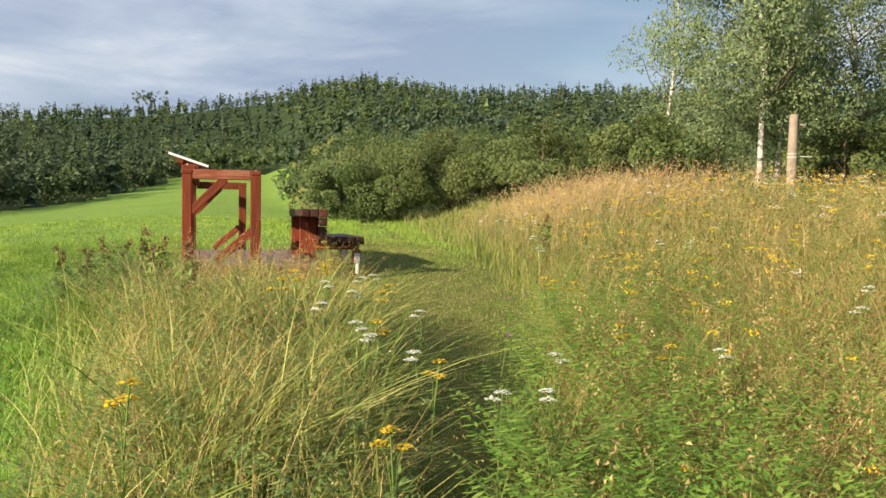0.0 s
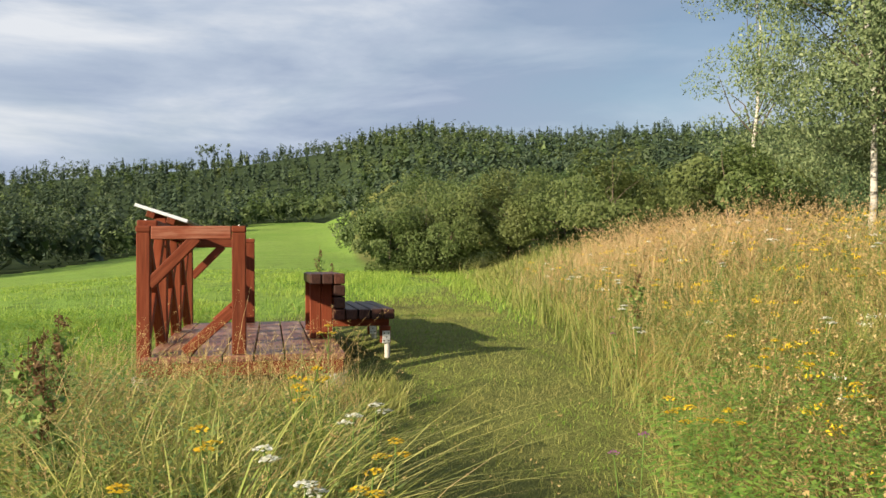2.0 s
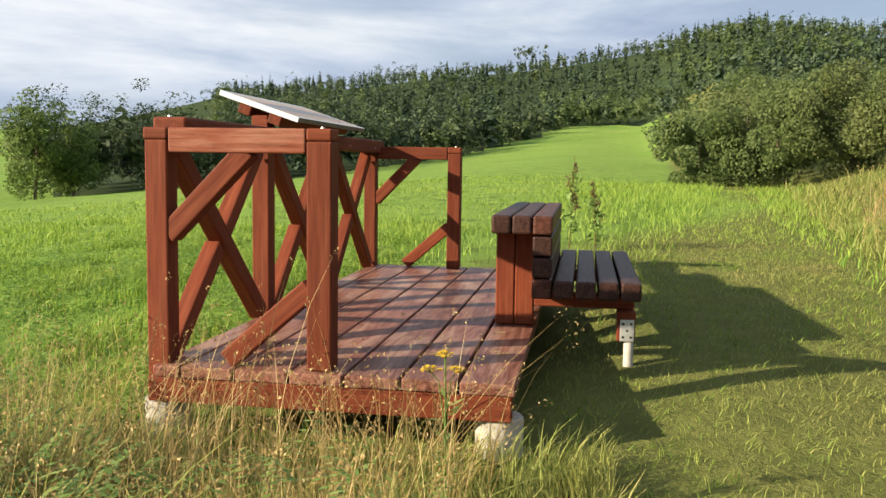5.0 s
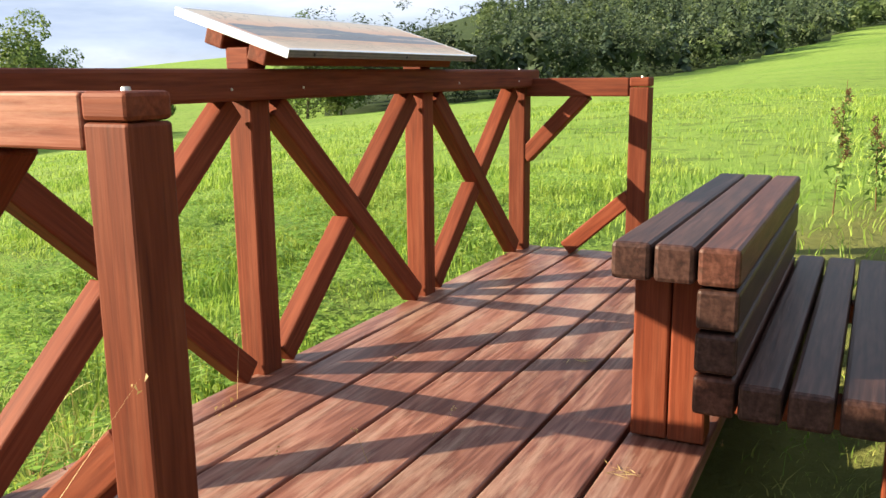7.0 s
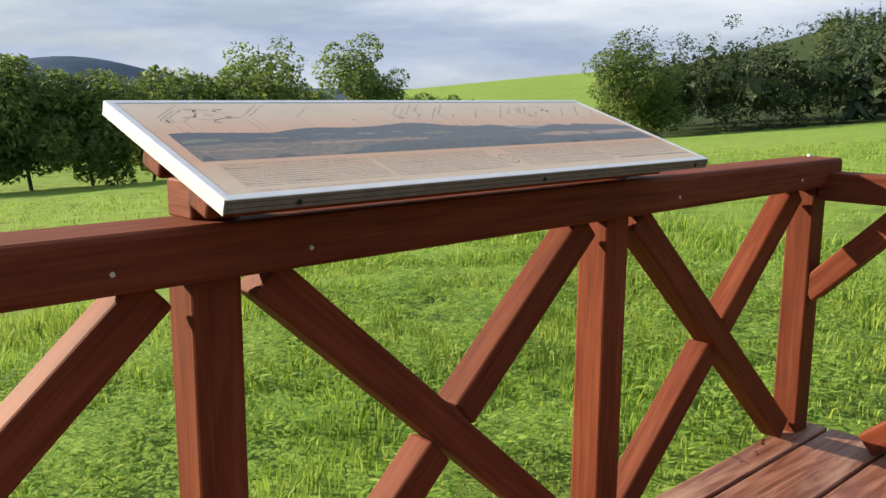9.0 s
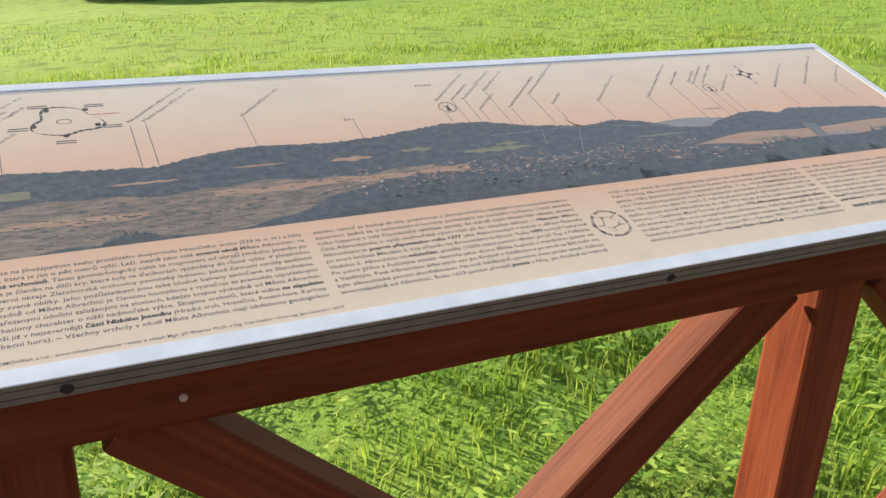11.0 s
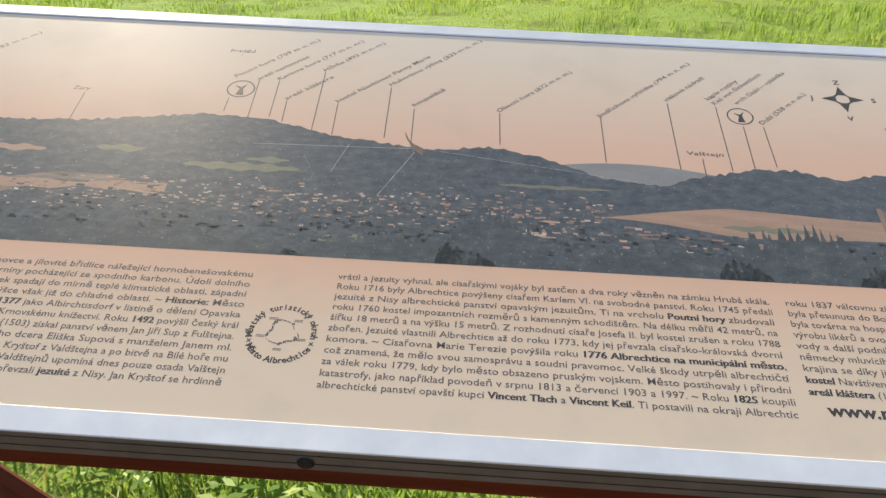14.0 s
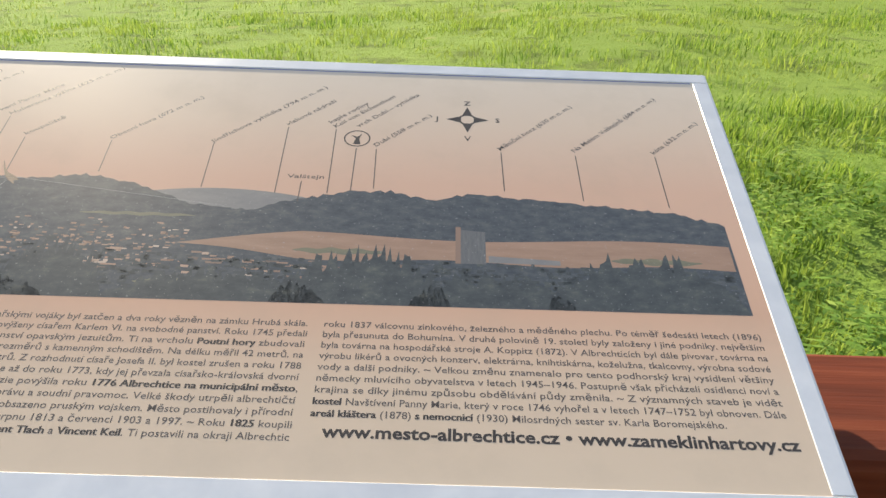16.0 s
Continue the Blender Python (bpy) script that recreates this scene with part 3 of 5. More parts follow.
PIC_WOOD = picture_material("printed_woods", ((0.32, (0.05, 0.062, 0.078)), (0.5, (0.082, 0.096, 0.112)), (0.64, (0.125, 0.135, 0.138)), (0.76, (0.19, 0.18, 0.155))), 75.0, (1, 1.7, 1))
PIC_NEAR = picture_material("printed_near_wood", ((0.36, (0.05, 0.06, 0.068)), (0.55, (0.08, 0.093, 0.098)), (0.7, (0.14, 0.15, 0.13))), 60.0, (1, 1.4, 1))
PIC_PALE = picture_material("printed_far_hill", ((0.3, (0.21, 0.21, 0.215)), (0.7, (0.29, 0.28, 0.27))), 40.0, (1, 2, 1))
PIC_LAND = picture_material("printed_land", ((0.36, (0.12, 0.115, 0.10)), (0.5, (0.21, 0.172, 0.142)), (0.64, (0.32, 0.24, 0.19))), 30.0, (1, 5.0, 1))
PIC_TAN = picture_material("printed_stubble", ((0.3, (0.33, 0.21, 0.15)), (0.7, (0.44, 0.29, 0.21))), 20.0, (1, 6.0, 1))
PIC_GREEN = picture_material("printed_green_field", ((0.3, (0.16, 0.165, 0.125)), (0.7, (0.25, 0.235, 0.155))), 30.0, (1, 5.0, 1))
PIC_SILO = picture_material("printed_silo_wall", ((0.3, (0.11, 0.12, 0.13)), (0.7, (0.2, 0.2, 0.2))), 200.0, (3, 0.3, 1))
PIC_ROOF = leafy("printed_roofs", (0.0, (0.16, 0.13, 0.12)), (0.5, (0.34, 0.225, 0.175)), (0.85, (0.46, 0.32, 0.25)), (1.0, (0.6, 0.53, 0.46)), trans=0.0)

PR = np.random.default_rng(23)
RIDGE_U = np.array([0.04, 0.08, 0.13, 0.25, 0.30, 0.355, 0.45, 0.51, 0.61, 0.665, 0.72, 0.805, 0.85, 0.89, 0.945, 0.99, 1.02, 1.066, 1.10, 1.133, 1.165, 1.24, 1.326, 1.366])
RIDGE_V = np.array([0.183, 0.178, 0.183, 0.192, 0.177, 0.168, 0.175, 0.171, 0.154, 0.158, 0.175, 0.187, 0.179, 0.187, 0.211, 0.216, 0.203, 0.190, 0.188, 0.198, 0.188, 0.195, 0.204, 0.216])


def ridge(u):
    fine = 0.0011 * np.sin(u * 410 + 3 * np.sin(u * 97)) + 0.0008 * np.sin(u * 930)
    return np.interp(u, RIDGE_U, RIDGE_V) + fine


def level(v, amp=0.002, k=60.0, p=0.0):
    return lambda u: v + amp * np.sin(u * k + p) + 0.5 * amp * np.sin(u * k * 2.7 + 1 + p)


flat("printed_far_hill", ribbon_points(0.905, 1.045, lambda u: 0.191 + 9.0 * (u - 0.965) ** 2 * 0.2, level(0.222), 30), PIC_PALE, -0.00246, label="printed pale far hill")
flat("printed_land", ribbon_points(0.04, 1.366, ridge, lambda u: 0.3165 - 0.004 * u, 320), PIC_WOOD, -0.00242, label="printed dark wooded ridges")
flat("printed_plain", ribbon_points(0.042, 0.56, lambda u: 0.240 + 0.004 * np.sin(u * 31) + 0.002 * np.sin(u * 83), lambda u: np.maximum(0.313 - 0.36 * np.clip(u - 0.33, 0, 1) + 0.003 * np.sin(u * 70), 0.247)), PIC_LAND, -0.00238, label="printed brown plain")
flat("printed_field", ribbon_points(0.935, 1.364, lambda u: 0.255 - 0.014 * np.clip((u - 0.935) / 0.1, 0.05, 1) + 0.003 * np.sin(u * 23), lambda u: 0.255 + 0.012 * np.clip((u - 0.935) / 0.1, 0.05, 1) + 0.002 * np.sin(u * 37)), PIC_TAN, -0.00238, label="printed stubble field")
flat("printed_field", ribbon_points(0.30, 0.60, level(0.246, 0.002, 40), level(0.256, 0.002, 55)), PIC_TAN, -0.00234)
flat("printed_field", ribbon_points(0.06, 0.23, level(0.268, 0.002, 30), level(0.276, 0.002, 44)), PIC_TAN, -0.00234)
flat("printed_field", ribbon_points(0.047, 0.125, level(0.216, 0.003, 50), level(0.229, 0.003, 44)), PIC_GREEN, -0.00234)
for u0, u1, v0, v1 in ((0.44, 0.49, 0.206, 0.216), (0.53, 0.57, 0.200, 0.210), (0.605, 0.70, 0.214, 0.226), (0.655, 0.69, 0.206, 0.214), (0.20, 0.27, 0.216, 0.221), (0.33, 0.39, 0.205, 0.209), (0.727, 0.772, 0.288, 0.305), (0.86, 0.95, 0.222, 0.227), (0.92, 1.02, 0.29, 0.303), (1.27, 1.34, 0.256, 0.264), (1.03, 1.10, 0.255, 0.263)):
    um, hw, vm, hv = (u0 + u1) / 2, (u1 - u0) / 2, (v0 + v1) / 2, (v1 - v0) / 2
    swell = lambda u: np.sqrt(np.clip(1 - ((u - um) / hw) ** 2, 0.01, 1))
    flat("printed_field", ribbon_points(u0, u1, lambda u: vm - hv * swell(u) * (0.75 + 0.25 * np.sin(u * 310)), lambda u: vm + hv * swell(u) * (0.75 + 0.25 * np.cos(u * 270)), 24), PIC_TAN if u0 < 0.5 else PIC_GREEN, -0.0023)


def specks(name, n, u0, u1, v0, v1, su, sv, mat, lift, label):
    u, v = PR.uniform(u0, u1, n), PR.triangular(v0, (v0 + v1) / 2, v1, n)
    if "hedge" in name:
        v = np.where((u > 0.94) & (v < 0.268), v + 0.034, v)
    a, b = su * PR.uniform(0.4, 1.5, n), sv * PR.uniform(0.5, 1.4, n)
    v = np.minimum(v, 0.3155 - 0.004 * u - b)
    m = printed(0, 0, lift)
    local = np.stack([np.stack([u - a, -(v - b), 0 * u], -1), np.stack([u + a, -(v - b * 0.8), 0 * u], -1), np.stack([u + a * 0.9, -(v + b), 0 * u], -1), np.stack([u - a * 0.9, -(v + b), 0 * u], -1)], 1).reshape(-1, 3)
    ob = soup(name, local, np.arange(4 * n).reshape(-1, 4)[:, ::-1], mat, board)
    ob.matrix_basis = m
    return tagged(ob, label, kind="stuff")


specks("printed_town", 620, 0.43, 0.95, 0.230, 0.284, 0.0017, 0.0008, PIC_ROOF, -0.00226, "printed roofs of a small town")
specks("printed_town", 70, 0.86, 1.12, 0.262, 0.288, 0.0048, 0.0012, PIC_ROOF, -0.00226, "printed long farm roofs")
specks("printed_hedgerow", 620, 0.045, 0.62, 0.232, 0.318, 0.0034, 0.0006, PIC_NEAR, -0.00228, "printed hedges and trees")
specks("printed_hedgerow", 1300, 0.48, 1.36, 0.246, 0.318, 0.0030, 0.0015, PIC_NEAR, -0.00224, "printed hedges and trees")


def near_trees(u0, u1, high, seed):
    rng = np.random.default_rng(seed)
    u = np.linspace(u0, u1, 60)
    f = (u - u0) / (u1 - u0)
    up = high * np.sin(np.pi * f) ** 0.6 * (0.75 + 0.25 * rng.uniform(-1, 1, 60))
    base = 0.3165 - 0.004 * u
    flat("printed_tree_clump", list(zip(u, base - up - 0.0005)) + list(zip(u[::-1], base[::-1])), PIC_NEAR, -0.0022)


for i, (a, b, h) in enumerate(((0.044, 0.07, 0.03), (0.18, 0.24, 0.022), (0.40, 0.72, 0.026), (0.70, 0.86, 0.03), (0.815, 0.90, 0.066), (0.90, 1.06, 0.036), (1.02, 1.15, 0.066), (1.12, 1.24, 0.04), (1.22, 1.365, 0.068))):
    near_trees(a, b, h, i)
# grain silo in the picture
flat("printed_silo", [(1.156, 0.231), (1.176, 0.233), (1.176, 0.268), (1.156, 0.268)], PIC_SILO, -0.00217, label="printed grey grain silo")
flat("printed_silo", [(1.153, 0.228), (1.157, 0.228), (1.157, 0.268), (1.153, 0.268)], PIC_ROOF, -0.00214)
flat("printed_barn", [(1.178, 0.259), (1.232, 0.262), (1.232, 0.267), (1.178, 0.266)], PIC_PALE, -0.00217)
# blue line along the sheet's upper edge
flat("blue_line", [(0.016, 0.0148), (BOARD_LEN - 0.016, 0.0148), (BOARD_LEN - 0.016, 0.0162), (0.016, 0.0162)], INK_BLUE, -0.00246)


def embolden(me, size):
    """Thickens the heavy letters by printing them again, a hair to the side."""
    bm = bmesh.new()
    bm.from_mesh(me)
    for k, dx in ((1, 0.035), (2, -0.035)):
        strong = [f for f in bm.faces if f.material_index == 1 and f.tag is False]
        extra = bmesh.ops.duplicate(bm, geom=strong)["geom"]
        for e in extra:
            if isinstance(e, bmesh.types.BMFace):
                e.tag = True
            if isinstance(e, bmesh.types.BMVert):
                e.co.x += dx * size
                e.co.z += 0.000004 * k
    bm.to_mesh(me)
    bm.free()


def write(body, u, v, size, width=None, angle=0.0, ink=INK_SOFT, bold=INK, name="text_line", weight=0.0, center=False):
    """A printed line; words between stars are set in heavier ink."""
    plain_text, heavy, on = "", [], False
    for ch in body:
        if ch == "*":
            on = not on
            continue
        plain_text += ch
        heavy.append(on)
    fat = all(heavy)
    fc = bpy.data.curves.new(name, "FONT")
    fc.body, fc.size, fc.resolution_u, fc.offset = plain_text, size, 2, size * (weight + (0.018 if fat else 0.005))
    fc.align_x = "CENTER" if center else "LEFT"
    fc.materials.append(ink)
    fc.materials.append(bold)
    for i, h in enumerate(heavy):
        fc.body_format[i].material_index = 1 if h else 0
    tmp = new("draft", fc)
    bpy.context.view_layer.update()
    me = bpy.data.meshes.new_from_object(tmp.evaluated_get(bpy.context.evaluated_depsgraph_get()))
    bpy.data.objects.remove(tmp)
    sx = 1.0
    if width:
        xs = [p.co.x for p in me.vertices]
        sx = width / max(max(xs) - min(xs), 1e-4)
    for p in me.vertices:
        p.co.x *= sx
    if any(heavy) and not fat:
        embolden(me, size)
    ob = new(name, me)
    ob.parent = board
    ob.matrix_basis = printed(u, v, -0.0021) @ pose(0, 0, 0, 0, 0, angle)
    return ob


COLUMN_1 = """Nacházíte se na jihozápadním svahu protáhlého dvojvrcholu Hraničního vrchu (536 m n. m.) a kóty
Na hranici, která je jen o pět metrů vyšší. Leží, stejně jako celé *severní okolí* Města Albrechtic, ve
*Zlatohorské vrchovině*. Tento geomorfologický celek se rozprostírá od okrajů Hrubého Jeseníku po
Osoblahu a je členěn na dílčí kry, které byly ve třetihorách vyzdviženy do různé výšky. V pleistocénu
pokryl severní okraje Zlatohorské vrchoviny pevninský ledovec, jehož činností vznikly zaoblené
vyvýšeniny zvané oblíky. Jeho pozůstatkem jsou také bludné balvany zavlečené ze Skandinávie.
Oblast západně od Města Albrechtic je členitou hornatinou a vyznačuje se pravoúhle uspořádanými
hluboce zařezanými údolími založenými na zlomech, kdežto krajina východně od Města Albrechtic
má pahorkatinný charakter o nižší nadmořské výšce. Skupina vrcholů, které vidíte *na západním*
*obzoru*, leží již v nejsevernější *části Nízkého Jeseníku* (Hradní vrch, Hraničná, Poutní hora, Karlova
hora a Obecní hora). ~ Všechny vrcholy v okolí Města Albrechtic mají obdobnou geologickou"""
COLUMN_2 = """stavbu, neboť je budují droby, prachovce a jílovité břidlice náležející hornobenešovskému
souvrství. Jedná se o sedimentární horniny pocházející ze spodního karbonu. Údolí dolního
toku Opavice a celý Osoblažský výběžek spadají do mírně teplé klimatické oblasti, západní
část Albrechticka o vyšší nadmořské výšce však již do chladné oblasti. ~ *Historie:* Město
Albrechtice je *poprvé připomínáno roku 1377* jako Albirchtisdorf v listině o dělení Opavska
po smrti knížete Mikuláše II, kdy připadlo ke Krnovskému knížectví. Roku *1492* povýšil český král
Vladislav II. Albrechtice na *městečko*, později (1503) získal panství věnem Jan Jiří Sup z Fulštejna.
Po smrti Jiřího z Fulštejna statek vlastnila jeho dcera Eliška Supová s manželem Janem ml.
z Valdštejna. Poté Albrechtice držel jejich syn Jan Kryštof z Valdštejna a po bitvě na Bílé hoře mu
bylo albrechtické panství zkonfiskováno. Na rod Valdštejnů upomíná dnes pouze osada Valštejn
severozápadně od Albrechtic. Roku 1623 panství převzali *jezuité* z Nisy. Jan Kryštof se hrdinně"""
COLUMN_3 = """vrátil a jezuity vyhnal, ale císařskými vojáky byl zatčen a dva roky vězněn na zámku Hrubá skála.
Roku 1716 byly Albrechtice povýšeny císařem Karlem VI. na svobodné panství. Roku 1745 předali
jezuité z Nisy albrechtické panství opavským jezuitům. Ti na vrcholu *Poutní hory* zbudovali
roku 1760 kostel impozantních rozměrů s kamenným schodištěm. Na délku měřil 42 metrů, na
šířku 18 metrů a na výšku 15 metrů. Z rozhodnutí císaře Josefa II. byl kostel zrušen a roku 1788
zbořen. Jezuité vlastnili Albrechtice až do roku 1773, kdy jej převzala císařsko-královská dvorní
komora. ~ Císařovna Marie Terezie povýšila roku *1776 Albrechtice na municipální město*,
což znamená, že mělo svou samosprávu a soudní pravomoc. Velké škody utrpěli albrechtičtí
za válek roku 1779, kdy bylo město obsazeno pruským vojskem. Město postihovaly i přírodní
katastrofy, jako například povodeň v srpnu 1813 a červenci 1903 a 1997. ~ Roku *1825* koupili
albrechtické panství opavští kupci *Vincent Tlach* a *Vincent Keil*. Ti postavili na okraji Albrechtic"""
COLUMN_4 = """roku 1837 válcovnu zinkového, železného a měděného plechu. Po téměř šedesáti letech (1896)
byla přesunuta do Bohumína. V druhé polovině 19. století byly založeny i jiné podniky, největším
byla továrna na hospodářské stroje A. Koppitz (1872). V Albrechticích byl dále pivovar, továrna na
výrobu likérů a ovocných konzerv, elektrárna, knihtiskárna, koželužna, tkalcovny, výrobna sodové
vody a další podniky. ~ Velkou změnu znamenalo pro tento podhorský kraj vysídlení většiny
německy mluvícího obyvatelstva v letech 1945–1946. Postupně však přicházeli osídlenci noví a
krajina se díky jinému způsobu obdělávání půdy změnila. ~ Z významných staveb je vidět
*kostel* Navštívení Panny Marie, který v roce 1746 vyhořel a v letech 1747–1752 byl obnoven. Dále
*areál kláštera* (1878) *s nemocnicí* (1930) Milosrdných sester sv. Karla Boromejského."""
for u, wide, text in ((0.060, 0.309, COLUMN_1), (0.381, 0.306, COLUMN_2), (0.748, 0.303, COLUMN_3), (1.062, 0.304, COLUMN_4)):
    lines = text.split("\n")
    for i, line in enumerate(lines):
        last = u > 1 and i == len(lines) - 1
        write(line, u, 0.3365 + 0.00925 * i - (0.003 if u > 0.7 else 0), 0.0076, wide * (0.868 if last else 1.0))
write("*www.mesto-albrechtice.cz • www.zameklinhartovy.cz*", 1.071, 0.4225, 0.0125, 0.299, weight=0.01)
write("vyrobila DOMOVINA s.r.o., www.infodomovina.cz • texty a obsah Mgr. Jiří Riezner Ph.D. a Ing. Ivan Roller • foto Ing. Jan Gemela • 2017", 0.062, 0.4475, 0.0052, 0.317)

# names of hills and places, each with its pointer: text, start, pointer top, pointer foot
PLACES = (("Hradní vrch (602 m n. m.)", 0.060, 0.096, 0, 0), ("zříceniny hradu", 0.070, 0.098, 0, 0), ("Burkvíz – Lugiland", 0.080, 0.100, 0, 0), ("Burkvíz", 0.098, 0.124, 0.130, 0.194),
          ("Na pastvinách (426 m n. m.)", 0.233, 0.099, 0.106, 0.189), ("Přední kopec (455 m n. m.)", 0.250, 0.099, 0.104, 0.190), ("Hraničná (652 m n. m.)", 0.362, 0.102, 0.105, 0.165),
          ("Poutní hora (709 m n. m.)", 0.619, 0.099, 0, 0), ("areál nemocnice", 0.640, 0.101, 0.103, 0.156), ("Karlova hora (717 m n. m.)", 0.658, 0.100, 0.103, 0.154),
          ("areál kláštera", 0.670, 0.128, 0.131, 0.160), ("Hůrka (492 m n. m.)", 0.697, 0.083, 0.086, 0.169), ("kostel Navštívení Panny Marie", 0.715, 0.128, 0.131, 0.175),
          ("Hubertova výšina (625 m n. m.)", 0.759, 0.100, 0.104, 0.174), ("koupaliště", 0.782, 0.128, 0.133, 0.182), ("Obecní hora (672 m n. m.)", 0.856, 0.130, 0.133, 0.175),
          ("Jindřichova vyhlídka (794 m n. m.)", 0.943, 0.130, 0.134, 0.190), ("vlakové nádraží", 1.003, 0.102, 0.106, 0.194), ("kaple rodiny", 1.040, 0.097, 0, 0), ("Keil von Eichenthum", 1.045, 0.103, 0.107, 0.193),
          ("vrch Dubí – vyhlídka", 1.065, 0.101, 0, 0), ("Dubí (558 m n. m.)", 1.082, 0.128, 0.133, 0.185), ("Měsíční hora (630 m n. m.)", 1.189, 0.128, 0.132, 0.183),
          ("Na Malém Valštejně (684 m n. m.)", 1.253, 0.127, 0.133, 0.192), ("kóta (632 m n. m.)", 1.322, 0.126, 0.131, 0.197))
for text, u, v, a, b in PLACES:
    write(text, u + 0.002, v + 0.002, 0.0068, 0.0037 * len(text), 45, INK_SOFT)
    if b:
        flat("pointer_line", [(u + 0.0022, a), (u + 0.0030, a), (u + 0.0042, b), (u + 0.0034, b)], INK_SOFT, -0.0021)
for text, u, v, b in (("Žáry", 0.482, 0.130, 0.187), ("Praděd", 0.606, 0.061, 0.066), ("Valštejn", 1.014, 0.175, 0.204)):
    write(text, u, v, 0.0068, 0.0038 * len(text))
    flat("pointer_line", [(u + 0.012, v + 0.004), (u + 0.0128, v + 0.004), (u + 0.0128, b), (u + 0.012, b)], INK_SOFT, -0.0021)
for u, a, b in ((0.075, 0.146, 0.176), (0.621, 0.131, 0.150), (1.067, 0.133, 0.188)):
    flat("pointer_line", [(u, a), (u + 0.0008, a), (u + 0.0008, b), (u, b)], INK_SOFT, -0.0021)


def ring(u, v, r0, r1, mat=INK, seg=32, squash=1.0, name="printed_ring"):
    a = np.linspace(0, 2 * np.pi, seg, endpoint=False)
    o = np.stack([u + r1 * np.cos(a), -(v + r1 * squash * np.sin(a)), 0 * a], -1)
    i = np.stack([u + r0 * np.cos(a), -(v + r0 * squash * np.sin(a)), 0 * a], -1)
    k = np.arange(seg)
    ob = soup(name, np.concatenate([o, i]), np.stack([k, (k + 1) % seg, (k + 1) % seg + seg, k + seg], -1)[:, ::-1], mat, board)
    ob.matrix_basis = printed(0, 0, -0.00214)
    return ob


def printed_sign(u, v, r):
    """A small round pictogram."""
    ring(u, v, r * 0.90, r, INK, name="printed_pictogram")
    flat("printed_pictogram", [(u - r * 0.25, v + r * 0.7), (u - r * 0.1, v), (u - r * 0.5, v - r * 0.4), (u, v - r * 0.2), (u + r * 0.35, v - r * 0.6), (u + r * 0.15, v), (u + r * 0.3, v + r * 0.7)], INK, -0.00214)


printed_sign(0.629, 0.117, 0.0125)
printed_sign(1.067, 0.119, 0.0115)
printed_sign(0.071, 0.116, 0.0125)
# compass rose
for k in range(4):
    a = k * math.pi / 2
    tip, s1, s2 = (1.163 + 0.019 * math.cos(a), 0.086 + 0.019 * math.sin(a)), (1.163 + 0.0075 * math.cos(a + 0.7), 0.086 + 0.0075 * math.sin(a + 0.7)), (1.163 + 0.0075 * math.cos(a - 0.7), 0.086 + 0.0075 * math.sin(a - 0.7))
    flat("compass_point", [tip, s1, s2], INK, -0.0021)
ring(1.163, 0.086, 0.0062, 0.0082, INK)
for ch, u, v in (("J", 1.136, 0.089), ("S", 1.190, 0.089), ("V", 1.163, 0.117), ("Z", 1.163, 0.064)):
    write("*" + ch + "*", u, v, 0.009, center=True)
# round trail stamp
for k in range(2):
    text = ("Městský turistický okruh", "Město Albrechtice")[k]
    span = (196, 112)[k]
    for i, ch in enumerate(text):
        if ch == " ":
            continue
        f = i / (len(text) - 1) - 0.5
        a = math.radians(90 - f * span) if k == 0 else math.radians(-90 + f * span)
        r = 0.0198 if k == 0 else 0.0252
        write("*" + ch + "*", 0.718 + r * math.cos(a), 0.384 - r * math.sin(a), 0.0066, None, math.degrees(a) - 90 if k == 0 else math.degrees(a) + 90, name="stamp_letter", weight=0.012, center=True)


def trail_loop(u, v, r, squash, mat, n=26):
    """A dotted, wandering loop with small stops on it."""
    for k in range(n):
        a = 2 * math.pi * k / n
        rr = r * (1 + 0.16 * math.sin(3 * a + 0.6) + 0.08 * math.sin(5 * a))
        b = a + 2 * math.pi / n * 0.86
        rb = r * (1 + 0.16 * math.sin(3 * b + 0.6) + 0.08 * math.sin(5 * b))
        p, q = (u + rr * math.cos(a), v + rr * squash * math.sin(a)), (u + rb * math.cos(b), v + rb * squash * math.sin(b))
        w = 0.0010 * r / 0.03 + 0.0002
        flat("trail_dash", [(p[0] - w, p[1] - w), (p[0] + w, p[1] + w), (q[0] + w, q[1] + w), (q[0] - w, q[1] - w)], mat, -0.0021)
    for k in range(5):
        a = 2 * math.pi * (k + 0.3) / 5
        ring(u + r * 1.02 * math.cos(a), v + r * squash * 1.02 * math.sin(a), 0.0002, 0.1 * r, mat, 12, name="trail_stop")
        for j in (-1, 1):
            cu, cv = u + r * 1.5 * math.cos(a), v + r * squash * 1.42 * math.sin(a)
            flat("trail_caption", [(cu - 0.3 * r, cv + j * 0.06 * r), (cu + 0.3 * r, cv + j * 0.06 * r), (cu + 0.3 * r, cv + j * 0.06 * r + 0.05 * r), (cu - 0.3 * r, cv + j * 0.06 * r + 0.05 * r)], mat, -0.0021)


trail_loop(0.170, 0.088, 0.034, 0.85, INK)
trail_loop(0.718, 0.384, 0.0098, 1.0, INK_SOFT, 18)
for a in (200, 340):
    write("*x*", 0.718 + 0.0222 * math.cos(radians(a)), 0.386 - 0.0222 * math.sin(radians(a)), 0.006, center=True, name="stamp_letter")
ring(0.168, 0.088, 0.007, 0.0085, INK_SOFT, 20, 0.6)
flat("trail_caption", [(0.197, 0.076), (0.228, 0.076), (0.228, 0.078), (0.197, 0.078)], INK_RED, -0.0021)
